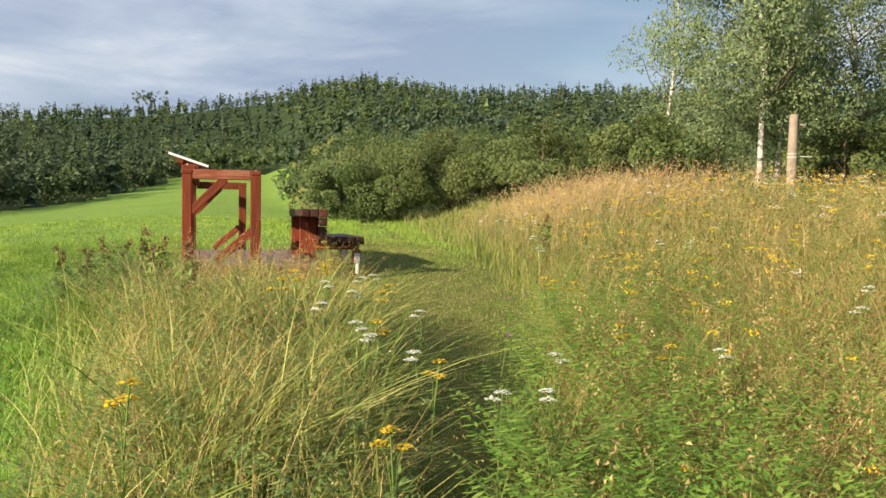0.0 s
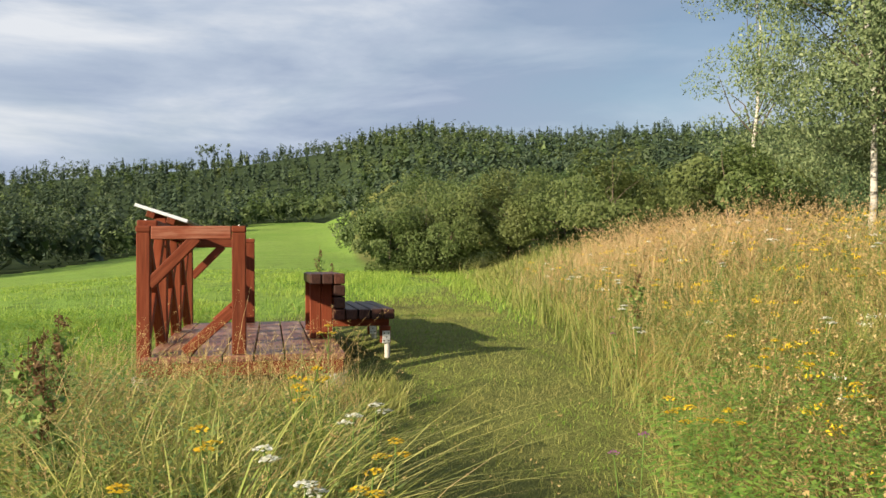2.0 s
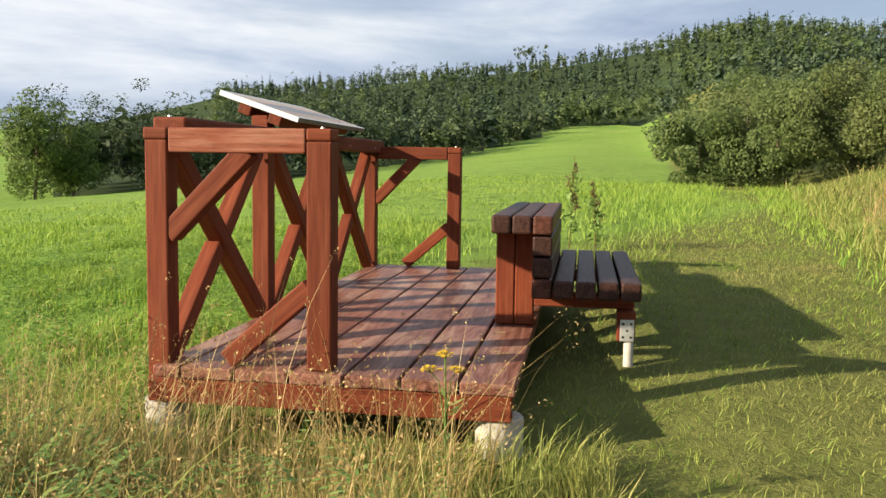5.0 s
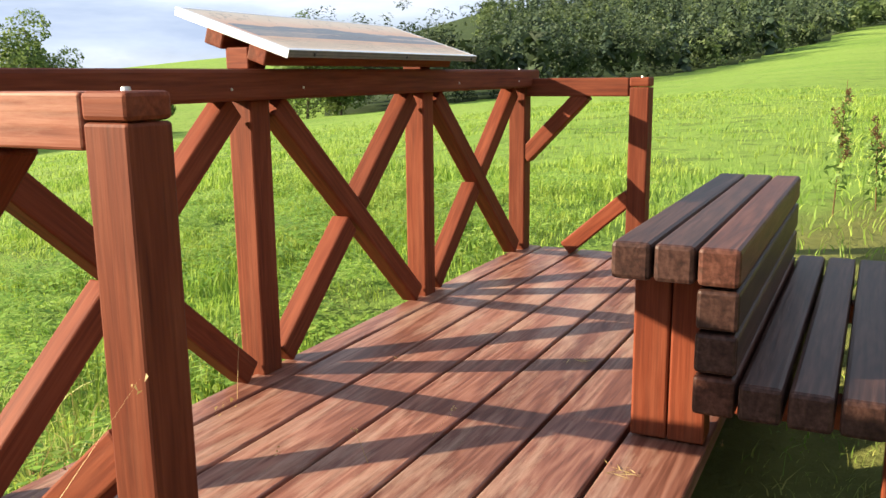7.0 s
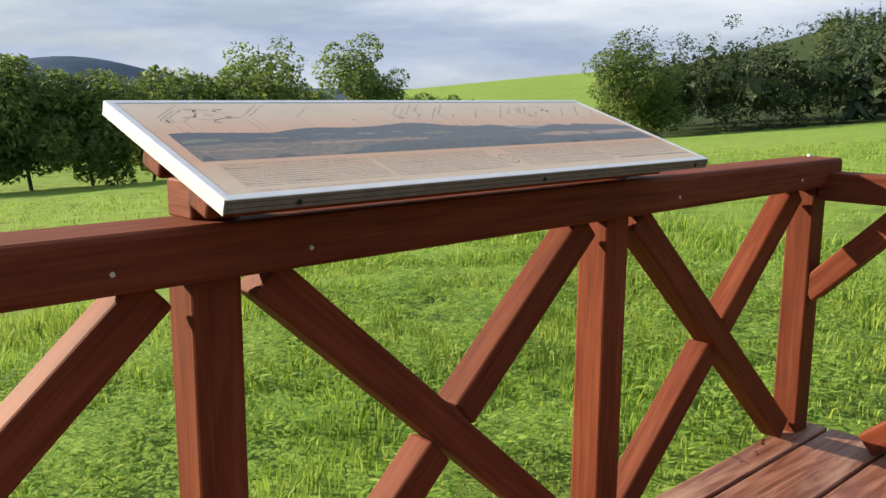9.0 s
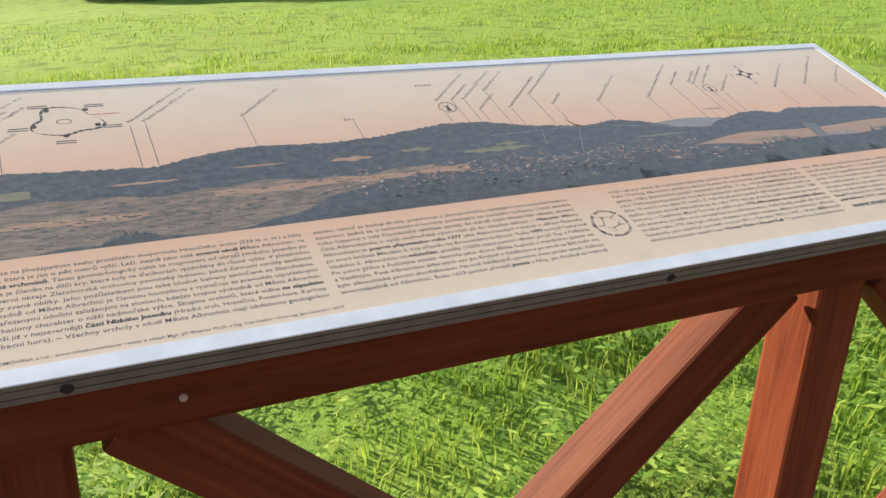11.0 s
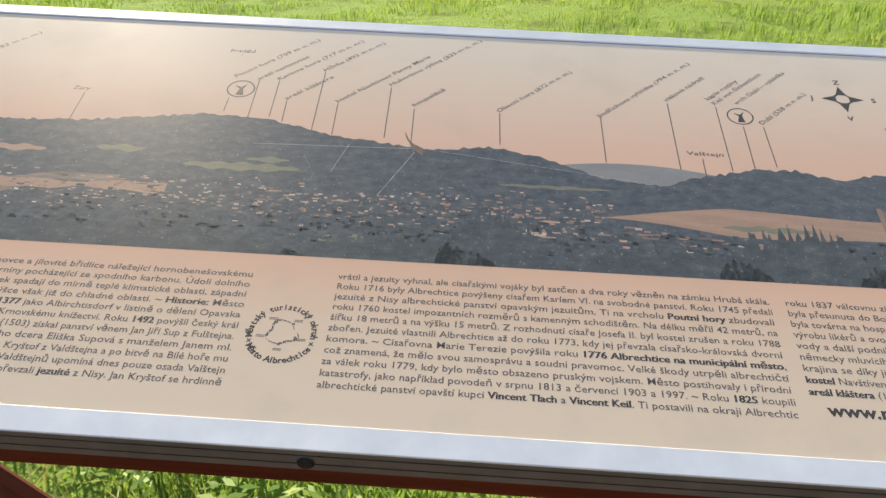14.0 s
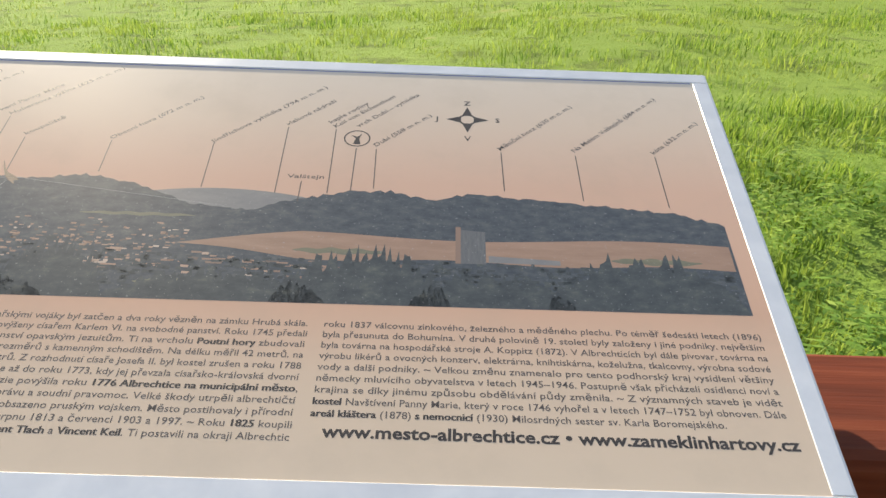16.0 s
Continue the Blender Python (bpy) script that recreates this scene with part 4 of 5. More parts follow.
# scratches and a scorch mark
SCORCH = plain("scorched_print", (0.075, 0.055, 0.045), (0.20, 0.135, 0.105), 160.0, 0.5)
SCRATCH = plain("scratched_print", (0.34, 0.34, 0.34), (0.46, 0.46, 0.45), 60.0, 0.5)
flat("scorch_mark", [(0.7795, 0.166), (0.7802, 0.166), (0.784, 0.175), (0.788, 0.180), (0.796, 0.185), (0.800, 0.189), (0.796, 0.190), (0.798, 0.195), (0.793, 0.191), (0.788, 0.186), (0.7845, 0.179), (0.782, 0.174)], SCORCH, -0.00206, label="small brown scorch mark")
for (u0, v0), (u1, v1) in (((0.655, 0.19), (0.80, 0.186)), ((0.80, 0.186), (0.97, 0.212)), ((0.70, 0.20), (0.712, 0.225)), ((0.79, 0.19), (0.765, 0.245)), ((0.41, 0.165), (0.445, 0.19)), ((0.735, 0.185), (0.725, 0.22))):
    flat("scratch", [(u0, v0), (u1, v1), (u1 + 0.0003, v1 + 0.0004), (u0 + 0.0003, v0 + 0.0004)], SCRATCH, -0.00206)
# ---- grass and wild plants ----
RNG = np.random.default_rng(7)


def deck_clear(x, y):
    """True where neither deck nor bench stands."""
    on_deck = (x > -0.03) & (x < 1.56) & (y > 0.06) & (y < 3.9)
    return ~on_deck


PATH_XY = np.array([(0.4, -12), (0.35, -8.6), (0.98, -6.4), (1.6, -4.5), (2.35, -1.8), (2.7, 1.0), (3.3, 5.0), (4.3, 12.0), (6.0, 22.0)])


def path_dist(x, y):
    """Signed distance right of the trodden path's middle, and its half width."""
    cx = np.interp(y, PATH_XY[:, 1], PATH_XY[:, 0])
    half = np.interp(y, [-9, -6.5, -4.4, -2.0, 0.5, 5, 12, 22], [0.10, 0.13, 0.42, 0.86, 1.0, 0.8, 0.5, 0.4])
    return x - cx, half


def strip_left(y):
    return np.interp(y, [-9.5, -5.0, -2.0, 0.0], [-0.6, -0.2, -0.7, -1.1])


def scatter(n, x0, x1, y0, y1):
    # wide patches thin out softly at their rims
    soft = 0.07 if x1 - x0 > 2.5 else 0.0
    return RNG.uniform(x0, x1, n) + RNG.normal(0, soft * (x1 - x0), n), RNG.uniform(y0, y1, n) + RNG.normal(0, soft * (y1 - y0), n)


def leaf_quads(c, size, rng, hang=0.0, centre=None):
    """Three-cornered leaves at c with random turns; round a centre they face mostly outwards."""
    n = len(c)
    a = rng.normal(size=(n, 3))
    if centre is not None:
        face = c - centre
        face /= np.linalg.norm(face, axis=1)[:, None] + 1e-9
        face += np.array([0, 0, 0.25]) + rng.normal(0, 0.6, (n, 3))
        face /= np.linalg.norm(face, axis=1)[:, None] + 1e-9
        a -= face * np.sum(a * face, 1)[:, None]
    a[:, 2] -= hang
    a /= np.linalg.norm(a, axis=1)[:, None]
    b = np.cross(a, rng.normal(size=(n, 3)) if centre is None else face)
    b /= np.linalg.norm(b, axis=1)[:, None] + 1e-9
    s = (size * rng.uniform(0.6, 1.4, n))[:, None]
    v = np.stack([c - a * s * 0.5 - b * s * 0.1, c + b * s * 0.42, c + a * s * 0.55], 1).reshape(-1, 3)
    return v, np.arange(3 * n).reshape(-1, 3)


def blades(name, x, y, high, wide, lean, mat, label, segs=3, z=None, wind=(0.25, 0.12), droop=(0.1, 0.26), heads=None):
    """Bent, tapering blades of grass rooted at x, y."""
    n = len(x)
    z = ground_z(x, y) - 0.01 if z is None else z
    turn = RNG.uniform(0, 2 * np.pi, n)
    side = np.stack([np.cos(turn), np.sin(turn), np.zeros(n)], -1)
    bend = RNG.uniform(0, 2 * np.pi, n)
    # neighbours in one tussock fall the same way and grow alike
    size = 0.09 + 0.35 * np.median(high)
    cx, cy = np.floor(x / size + 0.5 * np.sin(y / size * 1.7)), np.floor(y / size + 0.5 * np.sin(x / size * 1.3))
    h1 = np.modf(np.abs(np.sin(cx * 12.9898 + cy * 78.233) * 43758.5453))[0]
    h2 = np.modf(np.abs(np.sin(cx * 39.346 + cy * 11.135) * 24634.6345))[0]
    fall = 2 * np.pi * h1
    high = high * (0.72 + 0.5 * h2)
    out = np.stack([0.65 * np.cos(bend) + 0.9 * np.cos(fall) + wind[0], 0.65 * np.sin(bend) + 0.9 * np.sin(fall) + wind[1], np.zeros(n)], -1) * (lean * RNG.uniform(0.3, 1.3, n) * high)[:, None]
    root = np.stack([x, y, z], -1)
    sag = RNG.uniform(*droop, n)
    rows = []
    for i in range(segs):
        f = i / segs
        mid = root + out * f ** 2 + np.stack([0 * x, 0 * x, high * (f - sag * f * f)], -1)
        w = (wide * (1 - 0.55 * f))[:, None] * 0.5
        rows += [mid - side * w, mid + side * w]
    tip = root + out + np.stack([0 * x, 0 * x, high * (1 - sag)], -1)
    rows.append(tip)
    if heads:
        m = 5
        along = RNG.uniform(0.0, 0.16, n * m)[:, None]
        c = np.repeat(tip, m, 0) * (1 - along) + np.repeat(rows[-2], m, 0) * along * 0.8 + np.repeat(rows[-3], m, 0) * along * 0.2
        tagged(soup("grass_seed_heads", *leaf_quads(c + RNG.normal(0, 0.008, c.shape), heads, RNG, 1.0), mat), "dry nodding seed heads of tall grass", "grass", kind="stuff")
    k = 2 * segs + 1
    v = np.stack(rows, 1).reshape(-1, 3)
    base = (np.arange(n) * k)[:, None]
    tris = []
    for i in range(segs - 1):
        a = 2 * i
        tris += [base + np.array([[a, a + 1, a + 3]]), base + np.array([[a, a + 3, a + 2]])]
    a = 2 * (segs - 1)
    tris.append(base + np.array([[a, a + 1, a + 2]]))
    ob = soup(name, v, np.concatenate(tris), mat)
    return tagged(ob, label, "grass", kind="stuff")


def pick(x, y, keep):
    return x[keep], y[keep]


def grow_grass():
    # short meadow, dense beside the deck and thinner away from it
    for n, box, h in ((78000, (-5.5, 0.0, -3.5, 8.5), 0.115), (40000, (-13.0, -5.5, -8.0, 14.0), 0.10), (22000, (-27.0, -13.0, -14.0, 30.0), 0.10), (20000, (-13.0, 1.6, 8.5, 34.0), 0.085)):
        x, y = scatter(n, *box)
        d, half = path_dist(x, y)
        keep = deck_clear(x, y) & ((d < -1.5) | (y > 3.9)) & ((x < strip_left(y) - 0.2) & ((y > -3.0) | (x < -5.0)) | (y > 0.2))
        x, y = pick(x, y, keep)
        tuft = 0.72 + 0.75 * np.clip(np.sin(x * 2.1 + np.sin(y * 1.7)) * np.sin(y * 2.6 + np.cos(x * 1.3)) + 0.5 * np.sin(x * 6.3 + 2 * np.sin(y * 4.1)) * np.sin(y * 7.1), -0.72, 1)
        far = np.hypot(x, y - 1)
        blades("meadow_grass", x, y, h * tuft * RNG.uniform(0.6, 1.4, len(x)), 0.0075 + 0.0007 * far, 0.38, G_FIELD, "short bright green meadow grass", 2)
    # left strip of uncut grass from the start to the deck
    x, y = scatter(84000, -1.4, 1.7, -11.0, 0.3)
    d, half = path_dist(x, y)
    keep = (d < -half * RNG.uniform(0.9, 1.5, len(x))) & (x > strip_left(y) + RNG.normal(0, 0.16, len(x))) & ((y < -0.35) | (x < -0.15))
    x, y = pick(x, y, keep)
    high = np.interp(y, [-11, -7, -4.5, -2.5, -1.2, 0], [0.56, 0.60, 0.68, 0.68, 0.46, 0.26]) * RNG.uniform(0.45, 1.25, len(x)) * (0.82 + 0.3 * np.sin(x * 3.3 + 1.4 * np.sin(y * 2.1)) * np.sin(y * 2.9))
    blades("tall_grass", x, y, high, RNG.uniform(0.004, 0.0115, len(x)), 0.8, G_TALL, "tall wind-bent green grass beside the path", 4, wind=(0.12, 0.0), droop=(0.1, 0.6))
    x, y = scatter(7000, -1.4, 1.6, -10.0, -0.1)
    d, half = path_dist(x, y)
    x, y = pick(x, y, (d < -half * 1.1) & (x > strip_left(y)))
    high = np.interp(y, [-11, -7, -3, 0], [0.82, 0.85, 0.82, 0.5]) * RNG.uniform(0.5, 1.15, len(x))
    blades("dry_grass", x, y, high, RNG.uniform(0.0022, 0.0045, len(x)), 0.6, G_STRAW, "dry straw-coloured grass stalks", 4, droop=(0.1, 0.5), heads=0.010)
    # low green meadow edge left of it, before the deck
    x, y = scatter(42000, -6.0, 0.2, -8.6, 0.5)
    x, y = pick(x, y, (x < strip_left(y) + RNG.normal(0, 0.2, len(x))) & (RNG.random(len(x)) < 1.25 - 0.15 * np.abs(x)))
    blades("edge_grass", x, y, RNG.uniform(0.12, 0.34, len(x)) * (0.8 + 0.35 * np.sin(x * 4.1 + np.sin(y * 3.0)) * np.sin(y * 3.7)), RNG.uniform(0.005, 0.011, len(x)), 0.7, G_LUSH, "lush green meadow edge grass", 3, droop=(0.1, 0.5))
    # right meadow
    for n, box, w in ((74000, (0.5, 6.0, -10.5, 1.0), 0.72), (48000, (3.0, 16.0, -6.0, 9.0), 1.35), (24000, (4.0, 24.0, 4.0, 22.0), 2.4)):
        x, y = scatter(n, *box)
        d, half = path_dist(x, y)
        keep = (d > half * RNG.uniform(0.9, 1.4, n)) & ((y < 1) | (x > 3.6 + 0.16 * y)) & ~((box[0] > 0.6) & (x < 6.0) & (y < 1.0))
        x, y = pick(x, y, keep)
        high = 0.6 * RNG.uniform(0.4, 1.25, len(x)) * (0.85 + 0.4 * np.sin(x * 2.3 + 1.3 * np.sin(y * 1.9)) * np.sin(y * 2.7 + 0.6 * x))
        blades("wild_grass", x, y, high, RNG.uniform(0.005, 0.010, len(x)) * w, 0.85, G_WILD, "tall mixed green and golden wild grass", 3 if w < 1.0 else 2, droop=(0.1, 0.65))
    for n, box, w in ((8000, (2.2, 5.0, -8.6, -3.0), 0.8), (9000, (1.2, 7.0, -10.0, 2.0), 0.8), (15000, (2.6, 16.0, -5.0, 10.0), 1.4)):
        x, y = scatter(n, *box)
        d, half = path_dist(x, y)
        x, y = pick(x, y, (d > half * 1.15 + 0.12) & ((y < 1) | (x > 3.9 + 0.16 * y)))
        blades("dry_grass", x, y, 0.68 * RNG.uniform(0.5, 1.2, len(x)), RNG.uniform(0.003, 0.006, len(x)) * w, 0.7, G_STRAW, "dry straw-coloured stalks among wild grass", 3 if w < 1.5 else 2, droop=(0.1, 0.4), heads=0.010 if n < 9500 else None)
    x, y = scatter(8500, 4.0, 10.5, 2.5, 10.5)
    x, y = pick(x, y, (x > 4.7 + 0.17 * y + RNG.normal(0, 0.4, len(x))) & (x < 8.6 + 0.1 * y))
    blades("reed_grass", x, y, 0.95 * RNG.uniform(0.6, 1.1, len(x)), RNG.uniform(0.004, 0.008, len(x)), 0.4, G_REED, "tall rust-coloured dry reed grass on the bank", 3, heads=0.02)
    # the mown way past the deck
    x, y = scatter(90000, -0.5, 6.5, -5.5, 7.0)
    d, half = path_dist(x, y)
    x, y = pick(x, y, deck_clear(x, y) & (np.abs(d) < half * RNG.uniform(0.9, 1.5, len(x))))
    blades("mown_grass", x, y, RNG.uniform(0.02, 0.07, len(x)), RNG.uniform(0.003, 0.0062, len(x)), 0.9, G_PATH, "short trodden path grass with clippings", 2)
    x, y = scatter(32000, 1.5, 11.0, 3.0, 24.0)
    d, half = path_dist(x, y)
    x, y = pick(x, y, deck_clear(x, y) & (x < 4.3 + 0.17 * y) & ((np.abs(d) > half) | (y > 7)))
    d, half = path_dist(x, y)
    high = np.where(np.abs(d) < half, 0.07, np.interp(y, [3, 9, 14], [0.11, 0.14, 0.2])) * RNG.uniform(0.4, 1.3, len(x))
    blades("green_grass", x, y, high, RNG.uniform(0.006, 0.012, len(x)) * (1 + y * 0.03), 0.6, G_FIELD, "fresh green grass along the trodden path", 3)
    x, y = scatter(1000, -0.5, 1.5, -1.9, -0.12)
    blades("straw_stalks", x, y, RNG.uniform(0.35, 0.85, len(x)), np.full(len(x), 0.0036), 0.4, G_STRAW, "thin dry stalks before the deck", 4, heads=0.011)
    # fringe close round the deck
    x, y = scatter(9000, -0.6, 1.9, -0.7, 0.14)
    x, y = pick(x, y, (y < 0.04))
    blades("fringe_grass", x, y, RNG.uniform(0.08, 0.26, len(x)), RNG.uniform(0.004, 0.008, len(x)), 0.5, G_TALL, "uncut grass fringe at the deck's front", 3)


grow_grass()


# ---- trees ----
def tube(points, radii, seg=7):
    """Verts and quads of a tapered limb along points."""
    v, q = [], []
    for i, (p, r) in enumerate(zip(points, radii)):
        a = points[min(i + 1, len(points) - 1)] - points[max(i - 1, 0)]
        a = a / (np.linalg.norm(a) + 1e-9)
        s = np.cross(a, (0.31, 0.9, 0.2))
        s /= np.linalg.norm(s)
        t = np.cross(a, s)
        ang = np.linspace(0, 2 * np.pi, seg, endpoint=False)
        v.append(p + r * (np.cos(ang)[:, None] * s + np.sin(ang)[:, None] * t))
    for i in range(len(points) - 1):
        for j in range(seg):
            k = (j + 1) % seg
            q.append((i * seg + j, i * seg + k, (i + 1) * seg + k, (i + 1) * seg + j))
    return np.concatenate(v), np.array(q)


def join(pieces):
    v, q, n = [], [], 0
    for a, b in pieces:
        v.append(a)
        q.append(b + n)
        n += len(a)
    return np.concatenate(v), np.concatenate(q)


def crown_points(n, centre, rad, lumps, rng, fill=0.45):
    """Leaf places in an uneven crown made of many clumps."""
    d = rng.normal(size=(lumps, 3))
    d /= np.linalg.norm(d, axis=1)[:, None]
    k = centre + d * rad * rng.uniform(fill, 0.95, (lumps, 1))
    r = min(rad[0], rad[2]) * rng.uniform(0.2, 0.42, lumps)
    w = rng.choice(lumps, n, p=r ** 2 / np.sum(r ** 2))
    o = rng.normal(size=(n, 3))
    o /= np.linalg.norm(o, axis=1)[:, None]
    return k[w] + o * (r[w] * rng.uniform(0.55, 1.05, n) ** 0.6)[:, None] * np.array([1, 1, 0.85]), k


def heart(centre, rad, n, rng):
    """The dense inside of a crown: a few large sprays about its middle."""
    d = rng.normal(size=(n, 3))
    d /= np.linalg.norm(d, axis=1)[:, None]
    return leaf_quads(centre + d * rad * rng.uniform(0.1, 0.62, (n, 1)), min(rad[0], rad[2]) * 0.75, rng, 0.0, centre)


def tree(name, x, y, high, wide, leaves, leaf, mat, bark, label, seed, low=0.25, lumps=26, lean=0.0, hang=0.0, trunk_r=None, group=""):
    rng = np.random.default_rng(seed)
    z = float(ground_z(x, y)) - 0.15
    root = np.array([x, y, z])
    t = thing(name, label, "bush" if "bush" in name else "tree", group)
    centre = root + np.array([0, 0, high * (low + 1) / 2])
    rad = np.array([wide, wide, high * (1 - low) / 2])
    pts, clumps = crown_points(leaves, centre, rad, lumps, rng)
    r0 = trunk_r or high * 0.016
    steps = np.linspace(0, 1, 9)
    wob = np.cumsum(rng.normal(0, 0.02 * high, (9, 2)), 0) * 0.5
    axis = root + np.stack([wob[:, 0] + lean * steps * high, wob[:, 1], steps * high * 0.93], -1)
    axis[0] = root
    pieces = [tube(axis, r0 * (1 - 0.88 * steps))]
    for k in clumps[:: max(1, lumps // 14)]:
        f = np.clip((k[2] - root[2]) / high * 0.72, 0.1, 0.85)
        p0 = np.array([np.interp(f, steps, axis[:, i]) for i in range(3)])
        bend = (p0 + k) / 2 + rng.normal(0, 0.04 * high, 3) * np.array([1, 1, 0.5])
        r = r0 * (1 - 0.88 * f) * 0.5
        limb = tube(np.array([p0, bend, k]), np.array([r, r * 0.6, r * 0.2]), 5)
        if name == "birch":
            soup("limb", *limb, BARK, t, True)
        else:
            pieces.append(limb)
    soup("trunk", *join(pieces), bark, t, True)
    soup("crown", *leaf_quads(pts, leaf, rng, hang, centre), mat, t)
    return t


def grow_trees():
    # birch group by the pole
    for i, (x, y, h, w, n) in enumerate(((13.0, 9.0, 9.5, 2.3, 35000), (14.6, 10.6, 11.5, 2.7, 37000), (17.2, 10.0, 11.0, 2.7, 31000), (14.0, 14.6, 8.5, 2.2, 11000), (19.6, 9.4, 10.5, 2.8, 19000))):
        tree("birch", x, y, h, w, n, 0.085, L_BIRCH, BIRCH, "tall birch with white trunk and hanging grey-green leaves", 40 + i, 0.03, 44, 0.02, 0.5, 0.085, "birches by the pole")
    for i, (x, y, h, w) in enumerate(((10.8, 11.0, 2.6, 1.9), (12.6, 13.0, 2.8, 2.2), (9.6, 14.5, 2.9, 2.2), (15.5, 9.0, 2.4, 1.8), (18.5, 8.0, 2.6, 2.0), (21.5, 9.5, 4.5, 3.0))):
        tree("bush", x, y, h, w, 8000, 0.10, L_BUSH, BARK, "low green bush at the foot of the birches", 60 + i, 0.0, 20, group="bushes under birches")
    # shrubs where the path runs out
    for i, (x, y, h, w) in enumerate(((5.4, 25.8, 2.6, 1.9), (7.6, 25.6, 3.2, 2.2), (9.8, 25.0, 3.3, 2.3), (11.9, 24.4, 2.8, 2.2), (7.4, 30.0, 3.9, 3.0), (11.2, 30.0, 4.1, 3.2), (14.6, 25.5, 3.0, 2.8), (17.8, 25.0, 3.2, 3.0), (15.0, 31.0, 4.1, 3.4), (21.5, 26.0, 3.6, 3.4), (8.5, 36.0, 4.3, 3.2))):
        tree("bush", x, y, h, w, 14500, 0.11, L_BUSH, BARK, "dense round hawthorn-like bush on the slope", 80 + i, -0.05, 30, group="shrubs at the path's end")
    # bushes and trees at the meadow's lower edge
    for i, (az, r, h, w, kind) in enumerate(((80, 46, 6.4, 3.4, 0), (75, 46, 6.4, 3.2, 0), (71.5, 47, 6.8, 3.0, 0), (68, 48, 6.2, 3.0, 0), (64.5, 51, 6.4, 3.2, 0), (61, 54, 6.8, 3.2, 0), (58.0, 58, 9.0, 4.2, 1), (55, 64, 6.0, 3.6, 0), (51.5, 66, 9.2, 3.5, 1), (34.8, 92, 11.0, 3.6, 1), (32.6, 95, 9.0, 3.6, 1), (48, 78, 5.5, 3.8, 0), (45, 84, 5.2, 4.0, 0), (84, 47, 5.4, 3.6, 0))):
        x, y = -math.sin(radians(az)) * r, math.cos(radians(az)) * r
        tree("field_tree" if kind else "bush", x, y, h, w, 9500, 0.32, L_EDGE, BARK, "round leafy tree at the meadow's edge" if kind else "tall leafy bush at the meadow's edge", 110 + i, 0.02, 44, group="trees along the meadow")


grow_trees()


def fir_quads(x, y, z, high, wide, n, rng):
    """A spruce: drooping sprays round a slim cone."""
    f = rng.uniform(0, 1, n) ** 0.72
    ang = rng.uniform(0, 2 * np.pi, n)
    r = wide * (1 - f) * rng.uniform(0.35, 1.0, n) + 0.05
    out = np.stack([np.cos(ang), np.sin(ang), np.zeros(n)], -1)
    c = np.array([x, y, z]) + out * r[:, None] * 0.6
    c[:, 2] += high * (0.06 + 0.94 * f)
    ln = (wide * (1 - f) * 0.75 + 0.35)[:, None]
    tip = c + out * ln * 0.6 - np.array([0, 0, 1]) * ln * 0.35
    root = c - out * ln * 0.4 + np.array([0, 0, 1]) * ln * 0.45
    side = np.stack([-np.sin(ang), np.cos(ang), rng.normal(0, 0.4, n)], -1) * ln * 0.42
    v = np.stack([root, c - side, tip, c + side], 1).reshape(-1, 3)
    k = np.arange(n)[:, None] * 4
    return v, np.concatenate([k + np.array([[0, 1, 2]]), k + np.array([[0, 2, 3]])])


